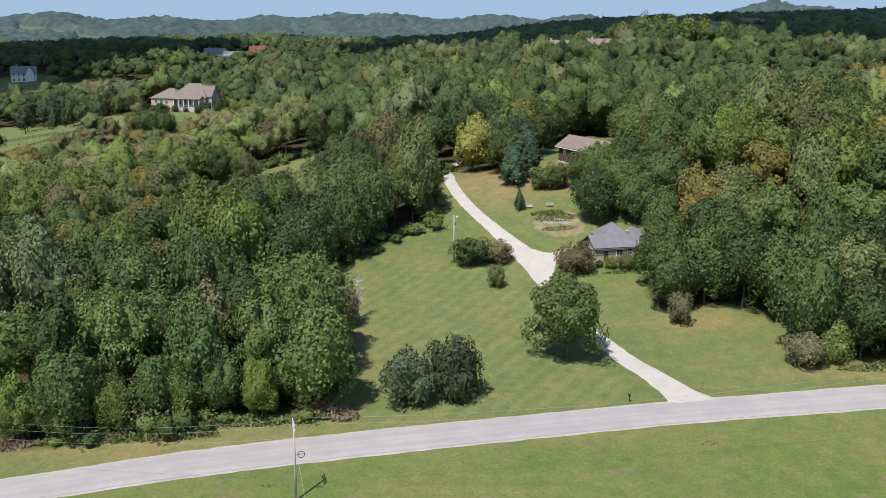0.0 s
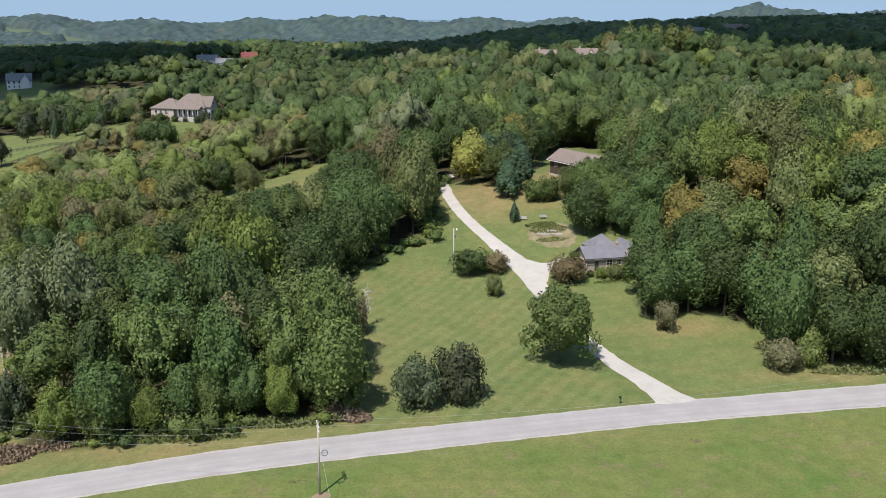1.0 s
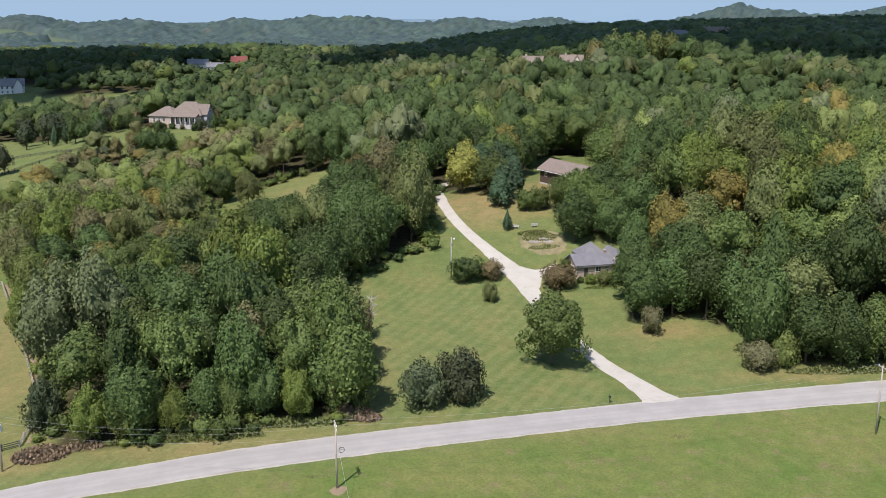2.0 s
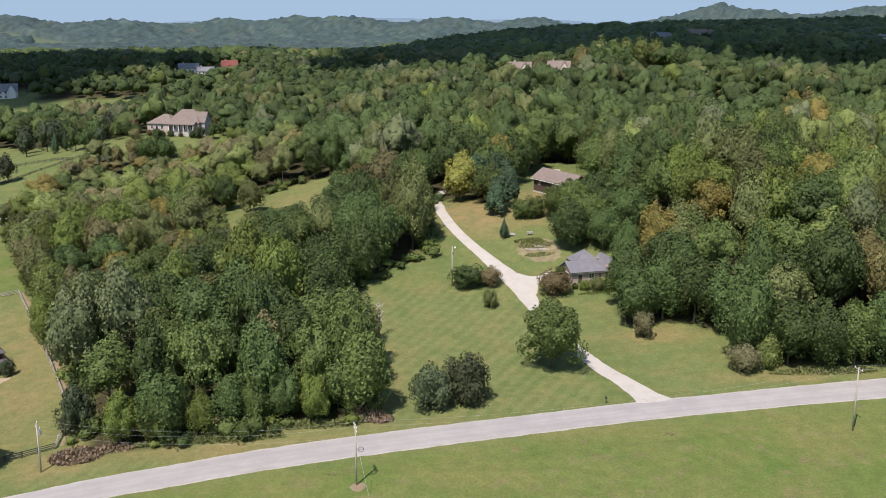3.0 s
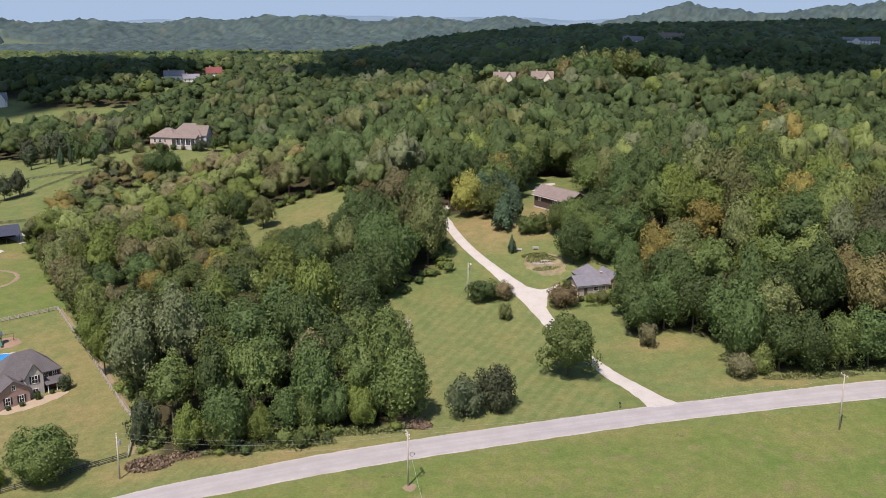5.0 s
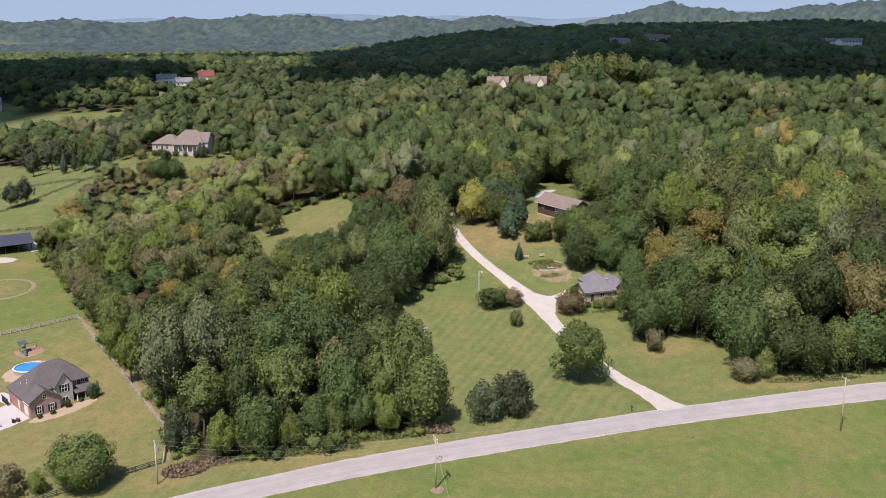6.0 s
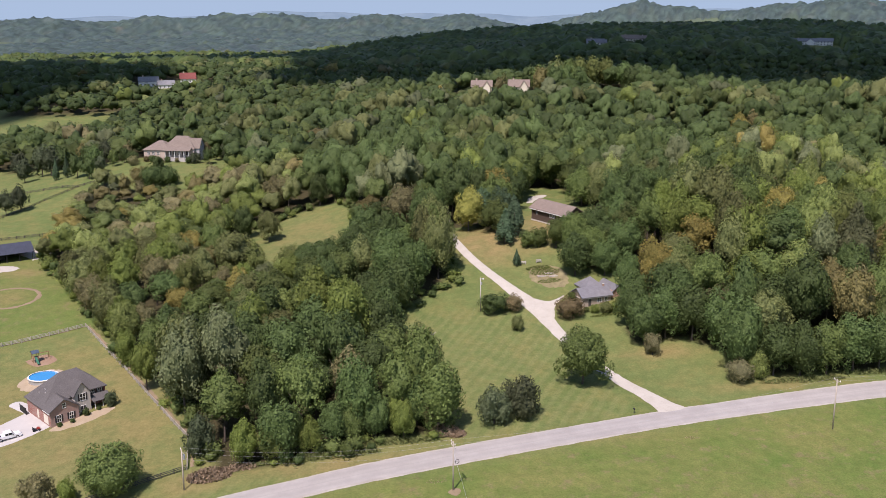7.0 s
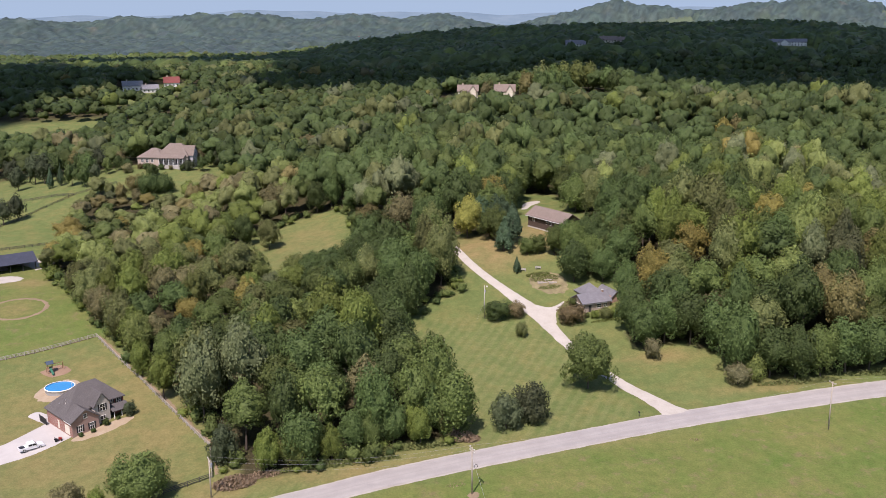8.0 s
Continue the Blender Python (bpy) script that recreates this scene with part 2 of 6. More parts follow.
STONEWORK = brick_mat("pale_stone_veneer", (0.56, 0.52, 0.46), (0.46, 0.43, 0.38), (0.50, 0.47, 0.43))
REDBRICK = brick_mat("red_brick", (0.34, 0.120, 0.088), (0.27, 0.092, 0.07), (0.36, 0.27, 0.23))
TANBRICK = brick_mat("tan_brick", (0.40, 0.26, 0.18), (0.34, 0.21, 0.15), (0.42, 0.36, 0.3))
LIGHTBRICK = brick_mat("pale_brick", (0.52, 0.42, 0.34), (0.46, 0.37, 0.30), (0.5, 0.45, 0.4))
ROOF_DARK = shingle_mat("charcoal_shingles", (0.118, 0.109, 0.105))
ROOF_TAN = shingle_mat("tan_shingles", (0.215, 0.175, 0.145))
ROOF_BROWN = shingle_mat("brown_shingles", (0.225, 0.180, 0.150))
ROOF_RED = shingle_mat("red_shingles", (0.21, 0.07, 0.06))
ROOF_GREY = shingle_mat("grey_shingles", (0.22, 0.22, 0.225))
METALROOF = seam_mat("grey_metal_roof", (0.205, 0.20, 0.21))
BLUEROOF = seam_mat("dark_blue_metal_roof", (0.055, 0.062, 0.085), 0.9)
LOGS = board_mat("brown_log_siding", (0.092, 0.066, 0.052), 0.24)
SIDING = board_mat("white_siding", (0.72, 0.71, 0.69), 0.15)
GREYSIDING = board_mat("grey_siding", (0.42, 0.42, 0.43), 0.15)
GLASS = glass_mat()
WATER = water_mat()


# ---- building helpers ----
class Build:
    """Collects faces for one mesh."""

    def __init__(self):
        self.v, self.f = [], []

    def add(self, verts, faces):
        k = len(self.v)
        self.v += [tuple(p) for p in verts]
        self.f += [tuple(i + k for i in f) for f in faces]
        return self

    def box(self, x0, y0, z0, x1, y1, z1, m=None):
        p = [(x, y, z) for z in (z0, z1) for x, y in ((x0, y0), (x1, y0), (x1, y1), (x0, y1))]
        if m:
            p = [m @ Vector(q) for q in p]
        return self.add(p, [(3, 2, 1, 0), (4, 5, 6, 7), (0, 1, 5, 4), (1, 2, 6, 5), (2, 3, 7, 6), (3, 0, 4, 7)])

    def prism(self, poly, way):
        """A flat polygon pushed along a vector."""
        n, w = len(poly), Vector(way)
        p = [Vector(q) for q in poly]
        fs = [tuple(range(n))[::-1], tuple(range(n, 2 * n))] + [(i, (i + 1) % n, n + (i + 1) % n, n + i) for i in range(n)]
        return self.add(p + [q + w for q in p], fs)

    def tube(self, pts, radii, sides=8):
        """A tapered tube along points, closed at both ends."""
        pts = [Vector(p) for p in pts]
        base = len(self.v)
        for i, p in enumerate(pts):
            d = (pts[min(i + 1, len(pts) - 1)] - pts[max(i - 1, 0)]).normalized()
            a = d.orthogonal().normalized() if abs(d.z) < 0.9 else (Vector((1, 0, 0)) - d * d.x).normalized()
            b = d.cross(a)
            for s in range(sides):
                t = 2 * math.pi * s / sides
                self.v.append(tuple(p + (a * math.cos(t) + b * math.sin(t)) * radii[i]))
        for i in range(len(pts) - 1):
            for s in range(sides):
                a, b = base + i * sides + s, base + i * sides + (s + 1) % sides
                self.f.append((a, b, b + sides, a + sides))
        self.f.append(tuple(base + s for s in range(sides))[::-1])
        self.f.append(tuple(base + (len(pts) - 1) * sides + s for s in range(sides)))
        return self

    def mesh(self, name, mat, smooth=False):
        me = bpy.data.meshes.new(name)
        me.from_pydata(self.v, [], self.f)
        if mat:
            me.materials.append(mat)
        if smooth:
            me.shade_smooth()
        me.update()
        return me


def thing(name, label, category, m, group="", kind=""):
    ob = new(name)
    ob.empty_display_size = 0.3
    ob.matrix_basis = m
    return tagged(ob, label, category, group, kind)


def part(name, b, mat, parent, label="", smooth=False):
    ob = new(name, b.mesh(name, mat, smooth) if isinstance(b, Build) else b)
    ob.parent = parent
    return tagged(ob, label)


def tri_mesh(name, verts, tris, mat, tint=None, smooth=False):
    """A mesh of triangles straight from arrays, with an optional colour per point."""
    me = bpy.data.meshes.new(name)
    me.vertices.add(len(verts))
    me.vertices.foreach_set("co", np.asarray(verts, np.float32).ravel())
    me.loops.add(len(tris) * 3)
    me.loops.foreach_set("vertex_index", np.asarray(tris, np.int32).ravel())
    me.polygons.add(len(tris))
    me.polygons.foreach_set("loop_start", np.arange(0, len(tris) * 3, 3, dtype=np.int32))
    if tint is not None:
        at = me.color_attributes.new("tint", "FLOAT_COLOR", "POINT")
        at.data.foreach_set("color", np.asarray(tint, np.float32).ravel())
    me.materials.append(mat)
    me.update(calc_edges=True)
    me.validate()
    if smooth:
        me.shade_smooth()
    return me


# ---- the lie of the land ----
RISES = [
    (0, 245, 25, 4.0), (65, 135, 40, 1.2), (40, 205, 30, -1.6), (-60, 185, 40, 4.3), (90, 215, 40, 10.0), (-10, 355, 45, 8.7),
    (-128, 427, 40, 11.1), (-110, 190, 40, -3.0), (0, 200, 60, 1.5), (40, 265, 45, 6.0), (-60, 300, 60, -5.5), (65, 550, 110, 21.0),
    (170, 330, 110, -3.3), (-300, 450, 200, -13.5), (330, 430, 170, 21.1), (-20, 130, 50, 4.0), (0, -200, 300, -8.6), (165, 612, 45, 7.0),
]
FAR_RISES = [
    (-170, 800, 150, 16.0), (280, 1040, 130, 31.0), (350, 1200, 160, -12.1), (-350, 1000, 200, 9.7), (650, 1150, 200, 33.9), (450, 1330, 170, 32.6),
    (200, 1430, 130, 25.5), (30, 1050, 130, 10.6),
    (-140, 850, 190, -3), (330, 480, 160, -3),
]
KNOBS = [
    (-1250, 2200, 120, 44), (-1009, 2287, 90, 32), (-875, 2342, 80, 42), (-690, 2400, 70, 42), (-585, 2430, 60, 19), (-510, 2446, 50, 19),
    (-421, 2464, 48, 45), (-340, 2477, 45, 20), (-257, 2487, 55, 48), (-132, 2497, 60, 46), (-34, 2500, 60, 26), (70, 2450, 60, 30),
    (163, 2495, 65, 39), (315, 2480, 70, 38), (411, 2466, 70, 23), (634, 2400, 90, 41), (720, 2330, 55, 36), (775, 2330, 38, 35),
    (840, 2300, 50, 39), (899, 2290, 55, 36), (980, 2220, 60, 43), (1060, 2170, 60, 35), (1150, 2130, 80, 42), (1300, 2100, 120, 66),
]


def ground(x, y):
    """Height of the land."""
    x, y = np.asarray(x, float), np.asarray(y, float)
    z = -6.5 + 15.2 / (1 + np.exp(-np.clip((y - 205) / 26, -40, 40)))
    for hx, hy, r, h in RISES + FAR_RISES + KNOBS:
        z = z + h * np.exp(-((x - hx) ** 2 + (y - hy) ** 2) / (2 * r * r))
    return z


def gz(x, y):
    return float(ground(x, y))


def at(x, y, rz=0.0, dz=0.0):
    return pose(x, y, gz(x, y) + dz, 0, 0, rz)


def inside(poly, x, y):
    """Which points lie in a polygon."""
    x, y = np.asarray(x, float), np.asarray(y, float)
    hit = np.zeros(x.shape, bool)
    for (x0, y0), (x1, y1) in zip(poly, poly[1:] + poly[:1]):
        if y0 != y1:
            hit ^= ((y0 > y) != (y1 > y)) & (x < (x1 - x0) * (y - y0) / (y1 - y0) + x0)
    return hit


def smooth_line(pts, step):
    """Points every step metres along a soft curve through the given ones."""
    P = np.array([pts[0]] + list(pts) + [pts[-1]], float)
    out = []
    for i in range(1, len(P) - 2):
        n = max(2, int(np.hypot(*(P[i + 1] - P[i])[:2]) / step))
        for s in np.linspace(0, 1, n, endpoint=False):
            a, b, c, d = P[i - 1:i + 3]
            out.append(0.5 * (2 * b + (c - a) * s + (2 * a - 5 * b + 4 * c - d) * s * s + (3 * b - a - 3 * c + d) * s ** 3))
    return np.array(out + [P[-2]])


ROAD_LINE = [(-330, -10), (-220, 42), (-140, 82), (-95, 103), (-72, 110.6), (-58, 114.3), (-49, 116.0), (-36, 119.0), (-20, 122.4), (0, 127.0), (22, 132.4), (39, 136.0), (53, 138.2), (67, 140.2), (100, 144.3), (160, 151), (260, 158), (420, 162)]
DRIVE = [(38.2, 136.8, 10.0), (37.5, 138.6, 7.8), (36.9, 140.2, 6.3), (36.0, 142.4, 5.3), (35.0, 144.6, 4.8), (33.4, 148, 4.2), (31.0, 152.5, 3.8), (28.9, 157.5, 3.5), (25.2, 168, 3.4), (22.0, 181, 3.6), (20.2, 190, 4.2), (19.0, 197, 5.4), (16.2, 204, 5.0), (11.8, 214, 3.5), (7.4, 224, 3.1), (4.2, 234, 3.0), (2.2, 245, 2.9), (1.6, 254, 2.9), (1, 268, 3.0), (4, 285, 3.0)]
road_pts = smooth_line(ROAD_LINE, 1.6)
drive_pts = smooth_line(DRIVE, 1.2)

LAWN = [(-14.5, 131.5), (-14.5, 146), (-16.5, 159), (-21, 181), (-19, 199), (-9, 210), (-1, 214), (0, 225), (-1, 240), (-1, 258), (7, 262), (11, 252), (15, 244), (15, 234), (21, 231), (32, 226), (33, 214), (47, 211), (48, 197), (37, 188), (35, 172), (39, 168), (50, 170), (58, 163), (57, 152), (64, 147.5), (77, 147.5), (150, 153), (420, 170), (420, -600), (-400, -600), (-400, 20), (-73, 100), (-73, 120.5), (-58, 121.5), (-49, 123.5), (-36, 126.5), (-20, 130)]
WEST = [(-73, 100), (-70, 128), (-76.5, 151), (-94.5, 189), (-111.5, 222), (-121, 245), (-141, 283), (-147, 310), (-145, 335), (-147, 365), (-151, 393), (-139, 400), (-121, 384), (-99, 378), (-88, 389), (-88, 425), (-96, 442), (-143, 443), (-162, 462), (-192, 486), (-400, 490), (-600, 300), (-600, -100)]
FIELD = [(-73, 292), (-71, 313), (-50, 326), (-32, 329), (-30, 300), (-34, 272), (-40, 250), (-54, 247), (-66, 268)]
PASTURE = [(-430, 545), (-250, 570), (-181, 582), (-172, 610), (-177, 648), (-250, 660), (-430, 690)]
HILLTOP = [(42, 518), (72, 498), (98, 500), (106, 545), (60, 585), (42, 570)]
HILLDRIVE = [(128, 520), (148, 520), (152, 552), (132, 556)]
LOGYARD = [(16, 243), (24, 234), (40, 232), (52, 240), (56, 258), (50, 285), (54, 316), (44, 319), (36, 302), (29, 277), (24, 257)]
CLEARINGS = [LAWN, WEST, FIELD, PASTURE, HILLTOP, HILLDRIVE, LOGYARD]


def open_land(x, y):
    """Where no wood stands."""
    x, y = np.asarray(x, float), np.asarray(y, float)
    hit = np.zeros(x.shape, bool)
    for c in CLEARINGS:
        hit |= inside(c, x, y)
    for cx, cy, r in ((-170, 765, 26), (-168, 738, 18), (-150, 795, 24), (-147, 776, 18), (322, 1034, 22), (266, 1004, 17), (545, 1045, 28), (-287, 690, 22), (540, 1025, 30), (530, 1000, 26), (520, 975, 24), (312, 1012, 20), (258, 985, 17), (302, 990, 16), (-557, 2061, 50), (-330, 1936, 45), (-285, 1940, 40), (-141, 1842, 32), (46, 1777, 32), (115, 2318, 30)):
        hit |= (x - cx) ** 2 + (y - cy) ** 2 < r * r
    vale = np.sin(x * 0.0085 + 1.3) + np.sin(y * 0.0107 + x * 0.004) + 0.6 * np.sin(x * 0.021 - y * 0.013)
    return hit | ((y > 1600) & (y < 2250) & (vale > 1.05))


def graded(lo, hi, a, b, step, grow, most, until):
    """Grid lines: even between a and b, wider and wider outwards, no wider than most up to a reach."""
    mid = list(np.arange(a, b + 0.01, step))

    def run(x, sign, end, reach):
        out, s = [], step
        while sign * x < sign * end:
            s = min(s * grow, most) if sign * x < sign * reach else s * 1.15
            x += sign * s
            out.append(x)
        return out

    return np.array(run(mid[0], -1, lo, until[0])[::-1] + mid + run(mid[-1], 1, hi, until[1]))


def build_ground():
    xs, ys = graded(-4900, 4900, -180, 130, 2.4, 1.08, 24.0, (-1400, 1500)), graded(-1500, 4900, 96, 330, 2.4, 1.06, 24.0, (-100, 2750))
    X, Y = np.meshgrid(xs, ys)
    Z = ground(X, Y)
    nx, ny = len(xs), len(ys)
    i = np.arange(nx * ny).reshape(ny, nx)
    q = np.stack([i[:-1, :-1], i[:-1, 1:], i[1:, 1:], i[1:, :-1]], -1).reshape(-1, 4)
    me = bpy.data.meshes.new("ground")
    me.from_pydata(np.stack([X, Y, Z], -1).reshape(-1, 3).tolist(), [], q.tolist())
    wob = 2.0 * np.sin(X * 0.31 + Y * 0.17) + 1.5 * np.sin(Y * 0.43 - X * 0.11)
    clear = open_land(X + wob, Y + 0.7 * wob)
    for dx, dy in ((4.5, 0), (-4.5, 0), (0, 4.5), (0, -4.5), (3, -3), (-3, -3)):
        clear |= open_land(X + dx, Y + dy)
    litter = (~clear).astype(float)
    dry = np.zeros_like(X)
    for cx, cy, rx, ry, k in ((12, 244, 12, 17, 1.1), (26, 241, 10, 10, 0.9), (-100, 168, 34, 46, 0.62), (-14, 150, 4, 18, 0.3), (45, 168, 12, 3, 0.8), (66, 148, 14, 3, 0.6), (-45, 124, 26, 3.5, 0.7), (0, 128, 40, 4, 0.3), (-70, 124, 8, 6, 0.7), (-146, 277, 9, 5, 0.8), (-141, 250, 7, 8, 0.5), (-48, 298, 16, 30, 0.4), (34, 254, 9, 16, 1.0)):
        dry = np.maximum(dry, k * np.clip(1.6 - 1.2 * np.hypot((X - cx) / rx, (Y - cy) / ry), 0, 1))
    rl = np.interp(X, road_pts[:, 0], road_pts[:, 1])
    hay = np.clip((rl - 3 - Y) / 4, 0, 1)
    hay = np.maximum(hay, 0.85 * ((X < -108) & (Y > 0.47 * (X + 112) + 222) & (Y < 300)))
    mown = inside(LAWN, X, Y) & (Y > rl + 4) & (X < 28) & (Y < 200)
    att = me.color_attributes.new("zone", "FLOAT_COLOR", "POINT")
    att.data.foreach_set("color", np.stack([litter, dry, hay, mown], -1).astype(np.float32).ravel())
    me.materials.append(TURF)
    me.shade_smooth()
    return tagged(new("ground", me), "rolling mown lawn, hay field and leaf-strewn woodland floor", "ground", kind="structure")


def strip(pts, width, lift, across=(-1, -0.5, 0, 0.5, 1), wob=0.0, seed=0):
    """A band of ground along a line. pts: x, y or x, y, width."""
    rnd = random.Random(seed)
    d = np.gradient(pts[:, :2], axis=0)
    d /= np.linalg.norm(d, axis=1)[:, None]
    nrm = np.stack([-d[:, 1], d[:, 0]], 1)
    v, f, uv = [], [], []
    run = 0.0
    for i, p in enumerate(pts):
        w = (p[2] if len(p) > 2 else width) / 2
        if i:
            run += float(np.hypot(*(p[:2] - pts[i - 1][:2])))
        for a in across:
            e = rnd.uniform(-wob, wob) if abs(a) == 1 else 0
            x, y = p[:2] + nrm[i] * (a * w + e)
            v.append((x, y, gz(x, y) + lift - (0.06 if abs(a) == 1 else 0)))
            uv.append((a, run))
    k = len(across)
    for i in range(len(pts) - 1):
        for s in range(k - 1):
            f.append((i * k + s, (i + 1) * k + s, (i + 1) * k + s + 1, i * k + s + 1)[::-1])
    return v, f, uv


def band(name, label, category, pts, width, lift, mat, wob, seed, across=(-1, -0.5, 0, 0.5, 1)):
    v, f, uv = strip(pts, width, lift, across, wob, seed)
    me = bpy.data.meshes.new(name)
    me.from_pydata(v, [], f)
    layer = me.uv_layers.new(name="UVMap")
    for lp in me.loops:
        layer.data[lp.index].uv = uv[lp.vertex_index]
    me.materials.append(mat)
    me.shade_smooth()
    return tagged(new(name, me), label, category, kind="structure")


build_ground()
band("road_shoulder", "pale chipped gravel verge along the country road", "road verge", road_pts, 7.2, 0.07, SHOULDER, 0.12, 1)
band("road", "worn pale grey asphalt country lane without markings", "road", road_pts, 6.2, 0.13, ROAD, 0.05, 2, (-1, -0.75, -0.5, -0.25, 0, 0.25, 0.5, 0.75, 1))
band("driveway", "white limestone gravel drive winding up the lawn", "driveway", drive_pts, 4, 0.10, GRAVEL, 0.12, 3)


# ---- trees ----
def ico(level):
    b = bmesh.new()
    bmesh.ops.create_icosphere(b, subdivisions=level, radius=1.0)
    v = np.array([p.co[:] for p in b.verts])
    f = np.array([[p.index for p in q.verts] for q in b.faces])
    b.free()
    return v, f


ICO2, ICO3, ICO4 = ico(2), ico(3), ico(4)


def unit(a):
    return a / np.maximum(np.linalg.norm(a, axis=-1, keepdims=True), 1e-9)


def crown(seed, lobes, cards, size, bottom=0.05, width=0.34, point=0.15, gaps=0.0, sink=0.91, shrink=0.65, core=ICO3, tufts=110, shape="round", rough=0.30):
    """Points and triangles of a crown for a tree one metre tall: boughs swelling out of one rounded form, tufts on the boughs, and sprays of leaves over all.
    point: how far the top narrows; gaps: how deep the boughs stand apart; sink: where the inner leaves begin; shrink: how far the inner form keeps out of its own hollows."""
    rs = np.random.RandomState(seed)
    mid, half = (1 + bottom) / 2, (1 - bottom) / 2
    i = np.arange(lobes)
    u = np.clip(1 - 1.8 * (i + 0.5) / lobes + rs.uniform(-0.12, 0.12, lobes), -1, 1)
    az = i * 2.39996 + rs.uniform(-0.8, 0.8, lobes)
    ring = np.sqrt(np.maximum(0, 1 - u * u))
    big = np.stack([np.cos(az) * ring, np.sin(az) * ring, u], 1)
    big_c, big_r = big * rs.uniform(0.50, 0.82 + 0.14 * gaps, (lobes, 1)), rs.uniform(0.17, 0.38, lobes)
    hub = 0.46 - 0.10 * gaps
    d = unit(rs.normal(size=(tufts, 3)) + np.array([0, 0, 0.25]))

    def reach(way, cs, rr, base):
        """How far the form reaches from its middle along each way."""
        along = way @ cs.T
        gap2 = rr[None] ** 2 - ((cs ** 2).sum(1)[None] - along ** 2)
        return np.maximum(base, np.where(gap2 > 0, along + np.sqrt(np.maximum(gap2, 0)), 0).max(1))

    small_c = d * (reach(d, big_c, big_r, hub) * rs.uniform(0.90, 0.97, tufts))[:, None]
    cs, rr = np.concatenate([big_c, small_c]), np.concatenate([big_r, rs.uniform(0.07, 0.14, tufts)])

    def placed(p):
        z = p[:, 2]
        if shape == "cone":
            w = 0.10 + 0.86 * np.clip((1 - z) / 2, 0, 1)
        else:
            w = 1 - point * np.clip(z, 0, 1.2) ** 1.3 - 0.12 * np.clip(-z, 0, 1) ** 2
        return np.stack([p[:, 0] * width * w, p[:, 1] * width * w, mid + z * half], 1)

    def skin(way, k=1.0):
        return placed(way * (reach(way, cs, rr, hub) * k)[:, None])

    ways = unit(core[0])
    far = reach(ways, cs, rr, hub)
    near = far.copy()
    for a, b in ((0, 1), (1, 2), (2, 0)):
        np.minimum.at(near, core[1][:, a], far[core[1][:, b]])
        np.minimum.at(near, core[1][:, b], far[core[1][:, a]])
    V, F = [placed(ways * (sink * (far + (near - far) * shrink))[:, None])], [core[1]]
    k = len(V[0])
    way = unit(rs.normal(size=(cards, 3)) + np.array([0, 0, 0.12]))
    P = placed(way * (reach(way, cs, rr, hub) * rs.uniform(sink - 0.03, 1.05, cards))[:, None])
    e1 = unit(np.cross(way, rs.normal(size=way.shape)))
    e2 = np.cross(way, e1)
    face = unit(np.cross(skin(unit(way + 0.035 * e1)) - skin(unit(way - 0.035 * e1)), skin(unit(way + 0.035 * e2)) - skin(unit(way - 0.035 * e2))))
    n = unit(face + 0.25 * way + rs.normal(size=way.shape) * rough)
    a = unit(np.cross(n, rs.normal(size=n.shape)))
    b = np.cross(n, a)
    s = size * rs.uniform(0.55, 1.35, (cards, 1))
    q = np.stack([P + a * s - b * s * 0.2, P - a * s * 0.45 + b * s * 0.85, P - a * s * 0.7 - b * s * 0.75 - n * s * 0.15], 1).reshape(-1, 3)
    return np.concatenate(V + [q]), np.concatenate(F + [np.arange(len(q)).reshape(-1, 3) + k]), (np.arange(k + len(q)) >= k).astype(float)


def trunk(seed, top=0.62, girth=0.017):
    """A tapered, slightly bent trunk with limbs, for a tree one metre tall."""
    rnd = random.Random(seed)
    b = Build()
    lean = (rnd.uniform(-0.03, 0.03), rnd.uniform(-0.03, 0.03))
    pts = [(lean[0] * t, lean[1] * t, top * t - (0.02 if t == 0 else 0)) for t in (0, 0.06, 0.35, 0.7, 1)]
    b.tube(pts, [girth * 1.5, girth, girth * 0.8, girth * 0.55, girth * 0.2], 8)
    for i in range(6):
        h = top * rnd.uniform(0.38, 0.9)
        az = i * 1.05 + rnd.uniform(-0.3, 0.3)
        l = rnd.uniform(0.12, 0.22)
        p0 = Vector((lean[0] * h / top, lean[1] * h / top, h))
        p1 = p0 + Vector((math.cos(az) * l * 0.55, math.sin(az) * l * 0.55, l * 0.45))
        p2 = p0 + Vector((math.cos(az) * l, math.sin(az) * l, l * 1.0))
        b.tube([p0, p1, p2], [girth * 0.45, girth * 0.3, girth * 0.12], 5)
    return b.mesh("trunk", BARK, True)


